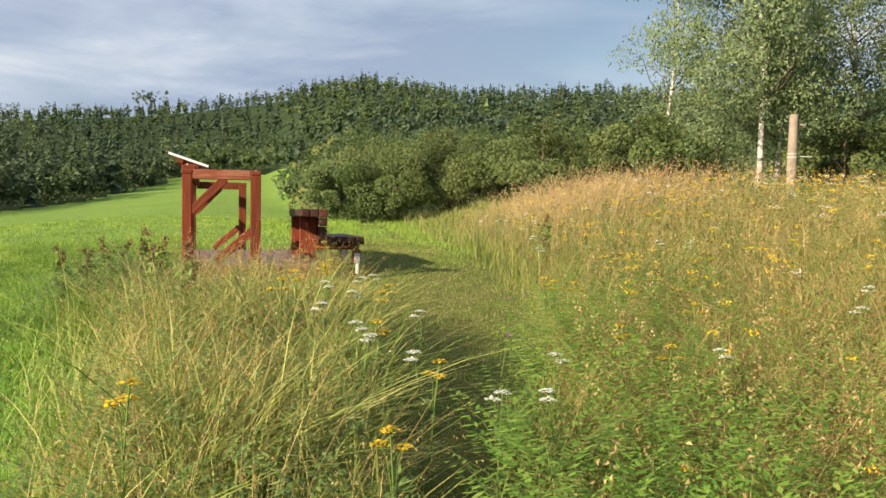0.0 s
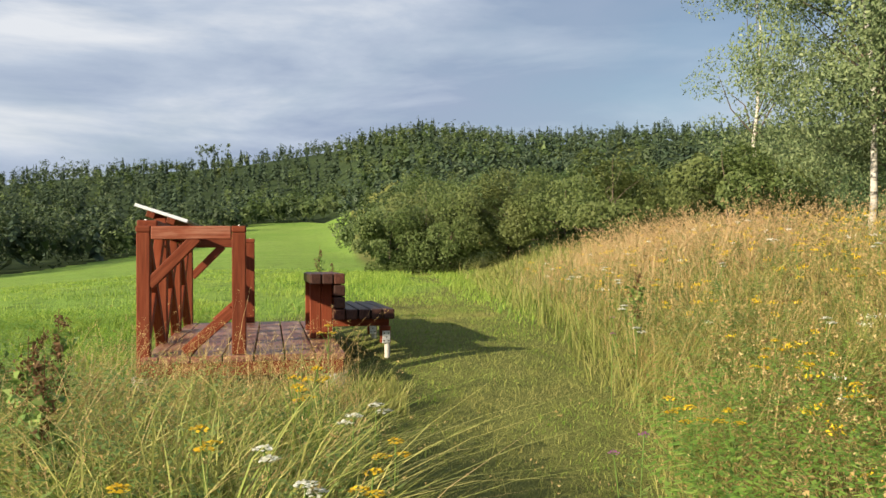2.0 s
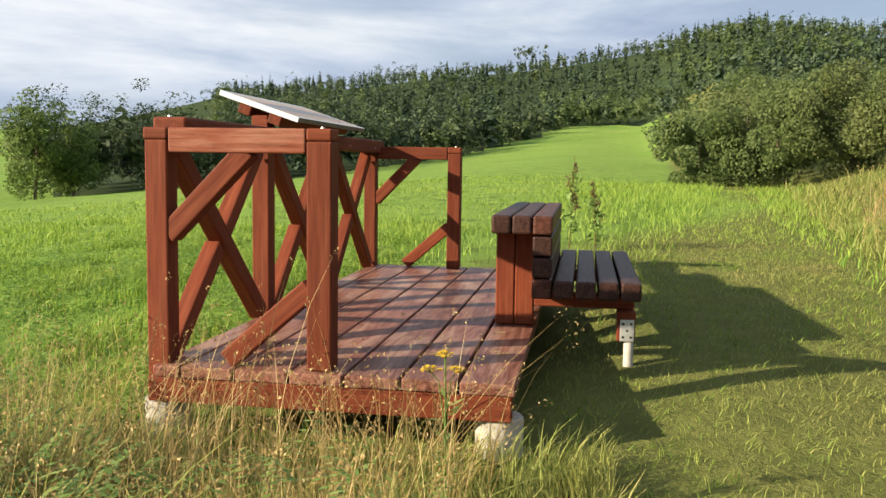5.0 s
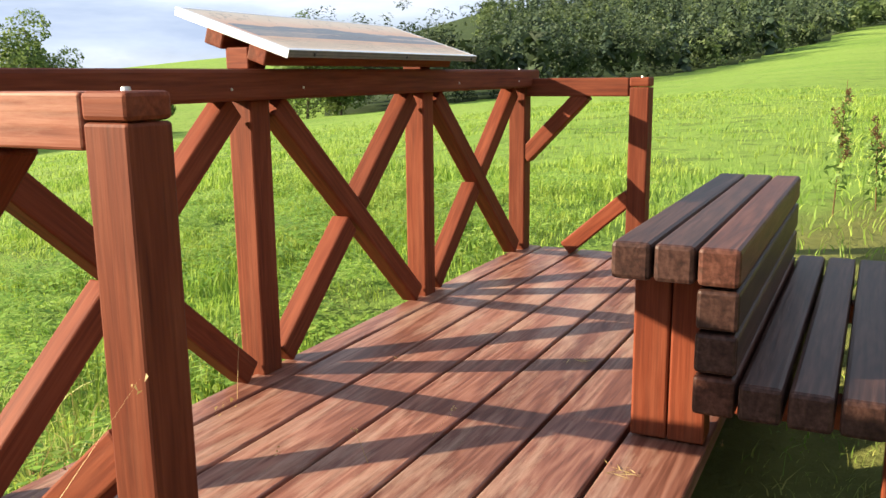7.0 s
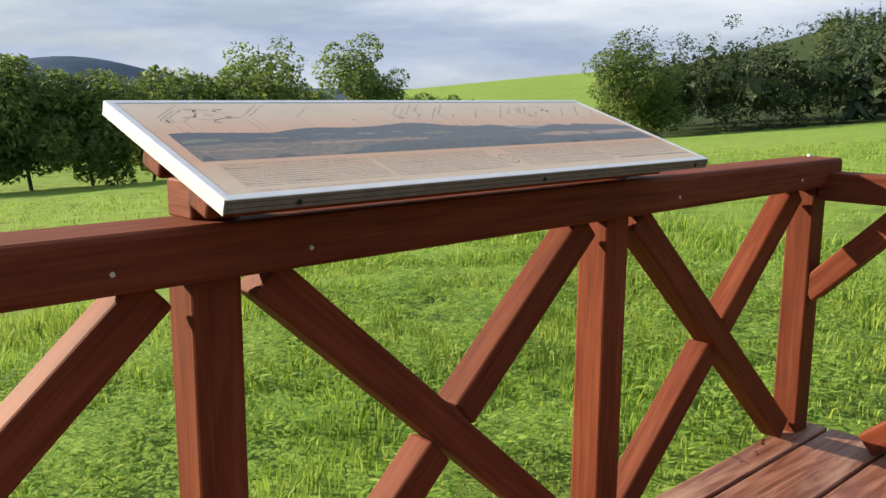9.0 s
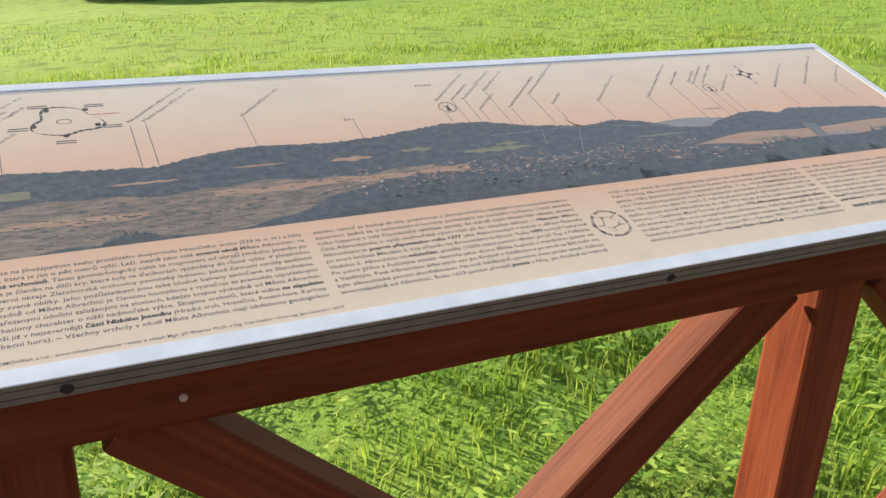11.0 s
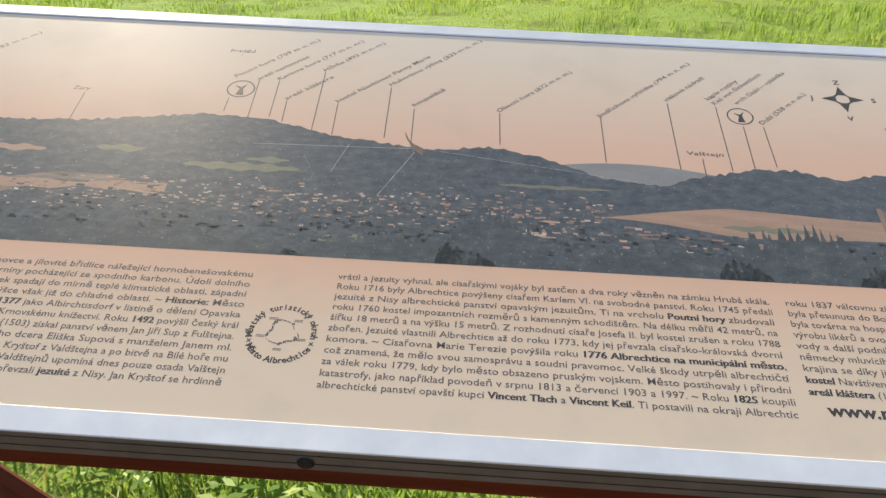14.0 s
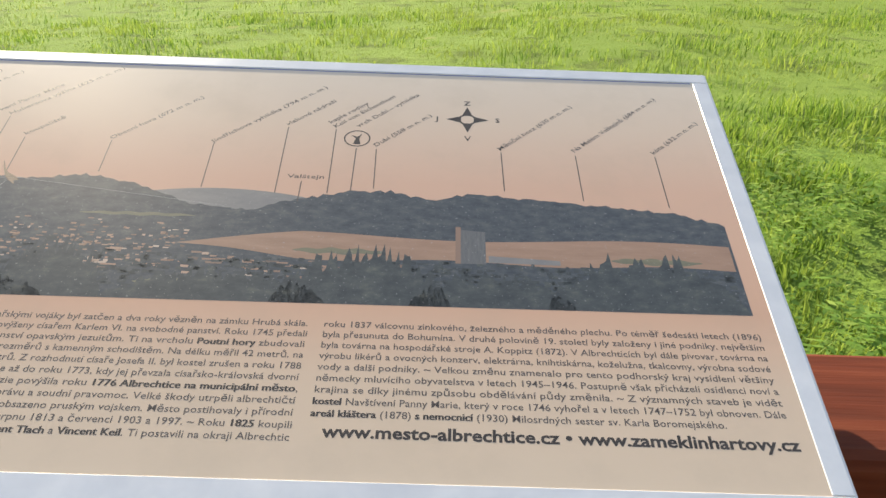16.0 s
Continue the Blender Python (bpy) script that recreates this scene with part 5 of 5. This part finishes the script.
def grow_forest():
    rng = np.random.default_rng(11)
    sorts = {"fir": [], "pine": [], "broad": [], "light": [], "pale": [], "dark": []}
    # rows of trees up the hill, further apart with distance
    for r in (0, 6, 13, 22, 34, 50, 70, 95, 122, 150, 178, 206, 235, 265, 296, 328, 361, 395, 430, 465, 500, 535, 568, 598, 625):
        a = -62.0
        while a < 47.0:
            az = a + rng.uniform(-0.4, 0.4)
            edge = float(np.interp(az, EDGE_AZ, EDGE_R)) if az > -3 else float(np.interp(az, [-62, -30, -3], [48, 46, 44]))
            d = edge + r + rng.uniform(-0.3, 0.3) * (6 + 0.06 * r) + 1
            a += math.degrees((2.7 + 0.0058 * d) / d) * rng.uniform(0.6, 1.4)
            if d > 690 or (az > 24 and r > 30) or (az > 33 and r > 10) or az > 36.5 or (-10 < az < -3 and r < 10) or (-7.5 < az < -3 and r < 60) or (-5 < az < -3 and r < 210):
                continue
            x, y = -math.sin(radians(az)) * d, math.cos(radians(az)) * d
            z = float(ground_z(x, y)) - 0.3
            stand = noise.noise(Vector((x * 0.012, y * 0.012, 3.3)))
            fir = r > 24 + 30 * stand and az > -1 or (r > 115 and stand > -0.22)
            if rng.random() < 0.12:
                fir = not fir
            if az < -3 and r < 90 or az > 23:
                fir = False
            if fir:
                h = rng.uniform(7.0, 13.0) * (1 + 0.3 * stand) * (1.25 if rng.random() < 0.07 else 1.0)
                if rng.random() < 0.5 + stand:
                    pts, _ = crown_points(100, np.array([x, y, z + h * 0.52]), np.array([h * 0.2, h * 0.2, h * 0.48]), 12, rng)
                    sort = "pine" if rng.random() < 0.5 else "fir"
                    sorts[sort] += [leaf_quads(pts, 1.0, rng, 0.0, np.array([x, y, z + h * 0.45])), heart(np.array([x, y, z + h * 0.46]), np.array([h * 0.17, h * 0.17, h * 0.44]), 16, rng)]
                else:
                    wide = h * rng.uniform(0.16, 0.24) + 0.6
                    sorts["fir"] += [fir_quads(x, y, z, h, wide, 60, rng), heart(np.array([x, y, z + h * 0.36]), np.array([wide * 0.55, wide * 0.55, h * 0.4]), 12, rng)]
            else:
                big = 1.0 if az > -3 else float(np.interp(r, [0, 60, 200], [0.5, 0.75, 1.0]))
                h, w = rng.uniform(6.0, 11.5) * big * (1.25 if az > 12 and r < 40 else 1.0), rng.uniform(2.6, 4.9) * big
                n, leaf = (1000, 0.36) if d < 110 else (560, 0.48) if d < 160 else (230, 0.8) if d < 230 else (110, 1.15)
                pts, _ = crown_points(n, np.array([x, y, z + h * 0.5]), np.array([w, w, h * 0.5]), 15, rng)
                pick_one = rng.random() + 0.6 * stand
                # "dark" trees at the left edge have their shade in the leaf colour
                sort = "dark" if az > 2 and r < 60 and pick_one < 0.8 else "pale" if az < -14 and pick_one > 0.62 else "light" if pick_one > 0.55 else "broad"
                sorts[sort] += [leaf_quads(pts, leaf * (0.6 + 0.4 * big), rng, 0.0, np.array([x, y, z + h * 0.4])), heart(np.array([x, y, z + h * 0.46]), np.array([w, w, h * 0.5]) * 0.8, 26, rng)]
    # a few tall pines that stand above the ridge
    for az, d in ((2.7, 400), (3.3, 404), (3.9, 398), (4.4, 402)):
        x, y = -math.sin(radians(az)) * d, math.cos(radians(az)) * d
        z = float(ground_z(x, y))
        pts, _ = crown_points(110, np.array([x, y, z + 22.0]), np.array([2.4, 2.4, 4.5]), 9, rng)
        sorts["pine"].append(leaf_quads(pts, 1.1, rng))
    for sort, mat, name, label in (("fir", L_FIR, "spruce_forest", "dark spruce forest covering the hill"), ("pine", L_FIR2, "pine_forest", "olive-green pines among the spruces"), ("broad", L_TREE, "broadleaf_forest", "mixed broadleaf wood on the hillside"),
                                   ("light", L_TREE2, "light_wood", "light green young broadleaf trees"), ("dark", L_DARK_SHADE, "dark_wood", "dark broadleaf trees along the forest edge, shade in their colour"), ("pale", L_PALE, "pale_wood", "pale grey-green young trees on the slope")):
        tagged(soup(name, *join(sorts[sort]), mat), label, "forest", kind="stuff")


grow_forest()


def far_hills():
    """Wooded hills on the horizon beyond the valley, air haze painted in as blue."""
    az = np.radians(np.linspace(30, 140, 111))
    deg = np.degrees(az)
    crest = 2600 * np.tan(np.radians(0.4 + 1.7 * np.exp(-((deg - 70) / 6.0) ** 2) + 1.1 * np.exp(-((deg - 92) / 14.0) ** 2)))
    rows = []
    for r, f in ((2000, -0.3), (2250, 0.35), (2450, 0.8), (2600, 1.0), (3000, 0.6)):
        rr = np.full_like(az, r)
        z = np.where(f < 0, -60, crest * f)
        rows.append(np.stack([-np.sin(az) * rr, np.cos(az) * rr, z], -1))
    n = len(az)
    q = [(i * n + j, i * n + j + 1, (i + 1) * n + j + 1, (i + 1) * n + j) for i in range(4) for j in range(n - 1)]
    tagged(soup("backdrop_hills", np.concatenate(rows), np.array(q), FAR_HAZY_HILL, None, True), "distant wooded hills beyond the valley, blue haze in their colour", "hills", kind="structure")


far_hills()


# ---- pole ----
def wooden_pole():
    x, y = 12.75, 7.35
    z = float(ground_z(x, y))
    p = thing("wooden_pole", "weathered sawn-off wooden pole with two pale bands", "pole")
    steps = np.linspace(0, 1, 8)
    pts = np.stack([x + 0.03 * steps, y + 0 * steps, z - 0.3 + 2.3 * steps], -1)
    v, q = tube(pts, 0.125 - 0.03 * steps, 14)
    soup("shaft", v, q, POLE_WOOD, p, True)
    part("top", cyl_bm(0.096, 0.08, 0.03, 14), POLE_WOOD, p, "", Matrix.Translation((x + 0.03, y, z + 1.99)))
    for h in (1.05, 1.13):
        part("band", cyl_bm(0.113, 0.113, 0.022, 16), PIPE, p, "pale wire band", Matrix.Translation((x + 0.015, y, z + h)))
    beam("wire", (x + 0.1, y, z + 1.1), (x + 0.45, y - 0.1, z + 1.08), 0.02, 0.02, PIPE, p, 0.003)
    beam("peg", (x + 0.1, y, z + 1.8), (x + 0.3, y - 0.05, z + 1.79), 0.05, 0.04, POLE_WOOD, p, 0.005)


wooden_pole()


# ---- wild plants ----
def fronds(name, x, y, high, long, n_leaf, mat, label, leaf=0.03, up=0.6):
    """Feathery compound leaves rising from the ground."""
    n = len(x)
    z = ground_z(x, y)
    az = RNG.uniform(0, 2 * np.pi, n)
    out = np.stack([np.cos(az), np.sin(az), 0 * az], -1)
    side = np.stack([-np.sin(az), np.cos(az), 0 * az], -1)
    root = np.stack([x, y, z + high], -1)
    quads = []
    for i in range(n_leaf):
        f = (i // 2 + 1) / (n_leaf / 2 + 0.5)
        s = 1 if i % 2 else -1
        c = root + out * (long * f)[:, None] + np.stack([0 * x, 0 * x, long * (up * f - 0.7 * f * f)], -1)
        w = leaf * (1.15 - 0.75 * f) * RNG.uniform(0.8, 1.2, n)
        tip = c + side * (s * w * 1.7)[:, None] + out * (w * 0.8)[:, None] - np.array([0, 0, 1]) * (w * 0.35)[:, None]
        m1, m2 = (c + tip) / 2 + out * (w * 0.38)[:, None], (c + tip) / 2 - out * (w * 0.38)[:, None]
        quads.append(np.stack([c, m1, tip, m2], 1))
    v = np.concatenate(quads).reshape(-1, 3)
    return tagged(soup(name, v, np.arange(len(v)).reshape(-1, 4), mat), label, "plants", kind="stuff")


def grow_weeds():
    x, y = scatter(7500, 0.6, 4.4, -9.0, -2.0)
    d, half = path_dist(x, y)
    x, y = pick(x, y, (d > half) & (RNG.random(len(x)) < np.clip(1.4 - 0.4 * d, 0.15, 1)))
    fronds("tansy_leaves", x, y, RNG.uniform(0.2, 0.55, len(x)), RNG.uniform(0.12, 0.24, len(x)), 14, G_LUSH, "feathery green tansy leaves beside the path", 0.027, 1.5)
    x, y = scatter(2600, -0.9, 1.4, -8.8, -1.0)
    d, half = path_dist(x, y)
    x, y = pick(x, y, (d < -half) & (x > strip_left(y)))
    fronds("yarrow_leaves", x, y, RNG.uniform(0.15, 0.5, len(x)), RNG.uniform(0.1, 0.2, len(x)), 14, G_WEED, "feathery yarrow leaves in tall grass", 0.022, 1.4)
    # broad leaves low in the meadow
    x, y = scatter(8500, -4.5, 0.0, -8.5, 6.5)
    keep = deck_clear(x, y) & ((x < strip_left(y)) | (y > 0)) & (np.sin(x * 3.1 + 1.2 * np.sin(y * 2.2)) * np.sin(y * 2.7 + x) > -0.05)
    x, y = pick(x, y, keep)
    fronds("broad_weeds", x, y, RNG.uniform(0.02, 0.1, len(x)), RNG.uniform(0.06, 0.13, len(x)), 4, G_LUSH, "broad-leaved weeds in the meadow", 0.042, 1.2)
    x, y = scatter(6500, -3.6, -0.02, -0.5, 6.0)
    keep = deck_clear(x, y) & (np.sin(x * 5.3 + 1.7 * np.sin(y * 3.4)) * np.sin(y * 4.9 + 0.8 * x) > 0.1)
    x, y = pick(x, y, keep)
    fronds("tufted_weeds", x, y, RNG.uniform(0.02, 0.15, len(x)), RNG.uniform(0.06, 0.13, len(x)), 6, G_LUSH, "bright leafy weed tufts beside the deck", 0.03, 1.5)
    # leafy thicket at the deck's near corner
    x, y = -0.62 + 0.3 * RNG.normal(size=1300), -1.35 + 0.55 * RNG.normal(size=1300)
    fronds("thicket_weeds", x, y, RNG.uniform(0.05, 0.6, len(x)) * np.exp(-((x + 0.62) / 0.6) ** 2), RNG.uniform(0.08, 0.16, len(x)), 10, G_WEED, "leafy weed thicket at the deck's corner", 0.024, 1.4)
    x, y = scatter(4200, 3.2, 9.0, -4.0, 6.0)
    d, half = path_dist(x, y)
    x, y = pick(x, y, (d > half + 0.4))
    fronds("bank_weeds", x, y, RNG.uniform(0.2, 0.55, len(x)), RNG.uniform(0.12, 0.25, len(x)), 10, G_WEED, "green leafy weeds on the bank", 0.03, 1.3)


grow_weeds()


def flower(name, label, high, mat, radius, n, dome, seed, heads=1):
    """A wild flower at the origin: stem, bloom, leaves."""
    rng = np.random.default_rng(seed)
    t = thing(name, label, "flower", "wild flowers")
    bend = np.array([rng.uniform(-0.06, 0.06), rng.uniform(-0.06, 0.06), 0])
    f = np.linspace(0, 1, 6)[:, None]
    axis = np.array([0, 0, 1.0]) * f * high + bend * f ** 2
    pieces, blooms = [tube(axis, np.full(6, 0.003), 5)], []
    for k in range(heads):
        top = axis[-1] + (np.array([rng.uniform(-0.05, 0.05), rng.uniform(-0.05, 0.05), rng.uniform(-0.06, 0.01)]) if k else 0)
        pieces.append(tube(np.array([axis[3], (axis[4] + top) / 2, top - np.array([0, 0, 0.01])]), np.array([0.002, 0.0018, 0.0015]), 4))
        a, r = rng.uniform(0, 2 * np.pi, n), radius * np.sqrt(rng.uniform(0, 1, n))
        c = top + np.stack([r * np.cos(a), r * np.sin(a), dome * (radius - r) + rng.normal(0, 0.002, n)], -1)
        for j in range(0, n, 4):
            pieces.append(tube(np.array([top - np.array([0, 0, 0.012]), c[j]]), np.array([0.0012, 0.001]), 3))
        s = radius * 0.17 * rng.uniform(0.7, 1.3, n)
        e1 = np.stack([np.cos(a), np.sin(a), rng.normal(0, 0.25, n)], -1) * s[:, None]
        e2 = np.stack([-np.sin(a), np.cos(a), rng.normal(0, 0.25, n)], -1) * s[:, None]
        v = np.stack([c - e1 - e2 * 0.5, c + e1 * 0.6 - e2, c + e1 + e2 * 0.5, c - e1 * 0.6 + e2], 1).reshape(-1, 3)
        blooms.append((v, np.arange(4 * n).reshape(-1, 4)))
    soup("stem", *join(pieces), G_WEED, t, True)
    tagged(soup("bloom", *join(blooms), mat, t), "clustered small florets", kind="stuff")
    m = 26
    zz, a = rng.uniform(0.1, 0.8, m) * high, rng.uniform(0, 2 * np.pi, m)
    c = np.stack([0.02 * np.cos(a), 0.02 * np.sin(a), zz], -1)
    o = np.stack([np.cos(a), np.sin(a), rng.uniform(-0.2, 0.5, m)], -1) * 0.045
    w = np.stack([-np.sin(a), np.cos(a), 0 * a], -1) * 0.008
    v = np.stack([c - o * 0.4, c + o * 0.3 + w, c + o, c + o * 0.3 - w], 1).reshape(-1, 3)
    leaves = soup("foliage", v, np.arange(4 * m).reshape(-1, 4), G_WEED, t)
    tagged(leaves, kind="stuff")
    return t


def plant_out(first, spots):
    for i, (x, y) in enumerate(spots):
        m = pose(x, y, float(ground_z(x, y)) - 0.01, 0, 0, (i * 137) % 360)
        if i == 0:
            first.matrix_basis = m
        else:
            copy_thing(first, m)


plant_out(flower("yarrow", "white yarrow umbel on a green stem in grass", 0.62, PETAL_W, 0.034, 60, 0.3, 1, 2),
          ((1.38, -4.59), (0.94, -5.16), (0.87, -5.46), (1.15, -5.57), (1.39, -2.94), (1.3, -6.12), (2.71, -5.5), (4.07, -4.81), (0.8, -4.95), (1.81, -5.47), (3.78, -5.13), (1.58, -6.07), (1.03, -4.17), (1.26, -3.27), (0.98, -3.84),(4.98, 3.49), (3.9, 0.12), (3.5, -0.9), (4.4, 3.02), (4.6, 1.9), (5.3, 1.2), (5.9, -0.4), (4.4, -1.8)))
plant_out(flower("tansy", "yellow tansy cluster on a tall stem in grass", 0.64, PETAL_Y, 0.032, 46, 0.35, 2, 3),
          ((0.80, -6.62), (1.12, -5.78), (1.04, -5.17), (1.38, -3.64), (2.38, -5.51), (1.1, -2.57), (-0.02, -6.53), (2.39, -5.02), (3.9, -2.01), (1.22, -4.09), (0.77, -3.89), (0.6, -4.53), (3.61, -3.13), (4.24, -2.88), (3.81, -2.41), (2.75, -3.04), (1.2, -2.19), (1.15, -2.3), (4.9, 2.97), (4.67, 1.28), (2.74, -3.22), (2.91, -3.25), (3.6, -2.3), (1.1, -2.83), (1.35, -0.55), (5.2, -1.0), (5.8, 0.6), (4.8, -3.2), (6.4, -1.4), (3.2, -4.4)))
plant_out(flower("knapweed", "purple knapweed bloom on a thin stem", 0.55, PETAL_P, 0.022, 40, 0.6, 3, 1), ((2.3, -3.49), (1.75, -4.8), (3.75, 0.0), (3.4, -0.69), (2.45, -3.3)))


def scatter_heads(name, n, box, low, high, radius, mat, label):
    """Small flower heads too many to count, further off."""
    x, y = scatter(n, *box)
    d, half = path_dist(x, y)
    x, y = pick(x, y, d > half + 0.7)
    k = 18
    h = ground_z(x, y) + RNG.uniform(low, high, len(x))
    c = np.repeat(np.stack([x, y, h], -1), k, 0) + RNG.normal(0, 1, (len(x) * k, 3)) * np.array([radius, radius, radius * 0.35])
    return tagged(soup(name, *leaf_quads(c, radius * 0.75, RNG), mat), label, "flowers", kind="stuff")


def plumes(n, box, mat, label):
    """Fuzzy upright panicles over the dry grass."""
    x, y = scatter(n, *box)
    d, half = path_dist(x, y)
    x, y = pick(x, y, (d > half + 0.3) & ((y < 1) | (x > 3.9 + 0.16 * y)))
    k = 16
    c = np.repeat(np.stack([x, y, ground_z(x, y) + RNG.uniform(0.4, 0.72, len(x))], -1), k, 0)
    tilt = np.repeat(RNG.normal(0, 0.3, (len(x), 2)), k, 0)
    f = RNG.uniform(-0.07, 0.07, len(c))
    c += np.stack([tilt[:, 0] * f, tilt[:, 1] * f, f], -1) + RNG.normal(0, 0.009, c.shape)
    return tagged(soup("grass_plumes", *leaf_quads(c, 0.018, RNG, 0.5), mat), label, "grass", kind="stuff")


plumes(1500, (1.4, 7.0, -8.8, 2.0), G_STRAW, "fuzzy straw-coloured panicles of wild grass")
plumes(900, (3.0, 12.0, -4.0, 8.0), G_STRAW, "fuzzy straw-coloured panicles on the bank")
scatter_heads("yellow_flowers", 900, (2.0, 12.0, -7.0, 7.0), 0.4, 0.68, 0.024, PETAL_Y, "scattered yellow tansy heads in the wild meadow")
scatter_heads("white_flowers", 190, (2.5, 13.0, -6.0, 8.0), 0.42, 0.62, 0.024, PETAL_W, "scattered white umbels in the wild meadow")
scatter_heads("brown_seed_heads", 800, (2.0, 14.0, -8.0, 9.0), 0.35, 0.72, 0.02, SEED_BROWN, "brown withered seed heads in the wild meadow")


def seed_plant(x, y, high, label, seed, twigs=9):
    """A withered upright weed with brown seed heads."""
    rng = np.random.default_rng(seed)
    z = float(ground_z(x, y)) - 0.01
    t = thing("withered_weed", label, "plant", "withered weeds")
    base = np.array([x, y, z])
    f = np.linspace(0, 1, 6)[:, None]
    axis = base + np.array([rng.uniform(-0.08, 0.08), rng.uniform(-0.05, 0.05), high]) * f
    pieces, seeds, leaves = [tube(axis, np.linspace(0.006, 0.002, 6), 5)], [], []
    for k in range(twigs):
        g = 0.35 + 0.6 * k / twigs
        p = base + (axis[-1] - base) * g
        a = rng.uniform(0, 2 * np.pi)
        q = p + np.array([math.cos(a) * 0.16, math.sin(a) * 0.16, 0.2]) * high * rng.uniform(0.5, 1.1) * (1.2 - g)
        pieces.append(tube(np.array([p, (p + q) / 2 - np.array([0, 0, 0.01]), q]), np.array([0.003, 0.0025, 0.0015]), 4))
        seeds.append(p + (q - p) * rng.uniform(0.45, 1.05, (26, 1)) + rng.normal(0, 0.013, (26, 3)))
        leaves.append(p + (q - p) * rng.uniform(0, 0.7, (16, 1)) + rng.normal(0, 0.04, (16, 3)) - np.array([0, 0, 0.12]))
    soup("stalk", *join(pieces), SEED_BROWN, t, True)
    tagged(soup("seed_head", *leaf_quads(np.concatenate(seeds), 0.026, rng), SEED_BROWN, t), kind="stuff")
    tagged(soup("foliage", *leaf_quads(np.concatenate(leaves), 0.06, rng, 0.4), G_WEED, t), kind="stuff")


for i, (x, y, h) in enumerate(((-0.35, -1.0, 0.85), (-0.62, -1.25, 0.78), (-0.25, -1.5, 0.7), (-0.8, -0.8, 0.65), (-0.5, -0.7, 0.7), (-0.75, -1.6, 0.7), (-0.95, -1.15, 0.72), (0.1, -3.2, 0.7), (1.62, 5.9, 1.0), (1.9, 6.3, 0.75), (-0.1, -2.6, 0.75), (4.4, 1.0, 0.8))):
    seed_plant(x, y, h, "withered tall weed with brown seed heads beside the deck", 300 + i)


def litter(x, y, seed):
    """A pinch of dry grass lying on the boards."""
    rng = np.random.default_rng(seed)
    n = 14
    a = rng.uniform(0, 2 * np.pi, n)
    c = np.stack([x + rng.normal(0, 0.02, n), y + rng.normal(0, 0.02, n), DECK_Z + rng.uniform(0.001, 0.008, n)], -1)
    o = np.stack([np.cos(a), np.sin(a), rng.normal(0, 0.08, n)], -1) * rng.uniform(0.015, 0.045, n)[:, None]
    s = np.stack([-np.sin(a), np.cos(a), 0.3 + 0 * a], -1) * 0.0016
    v = np.stack([c - o, c + s, c + o, c - s], 1).reshape(-1, 3)
    tagged(soup("dry_grass_tuft", v, np.arange(4 * n).reshape(-1, 4), G_STRAW), "small tuft of dry grass lying on the deck boards", "grass tuft", "litter on the deck")


for i, (x, y) in enumerate(((1.06, 0.72), (1.36, 1.1), (0.98, 1.9), (1.12, 0.55), (1.42, 0.62))):
    litter(x, y, 500 + i)
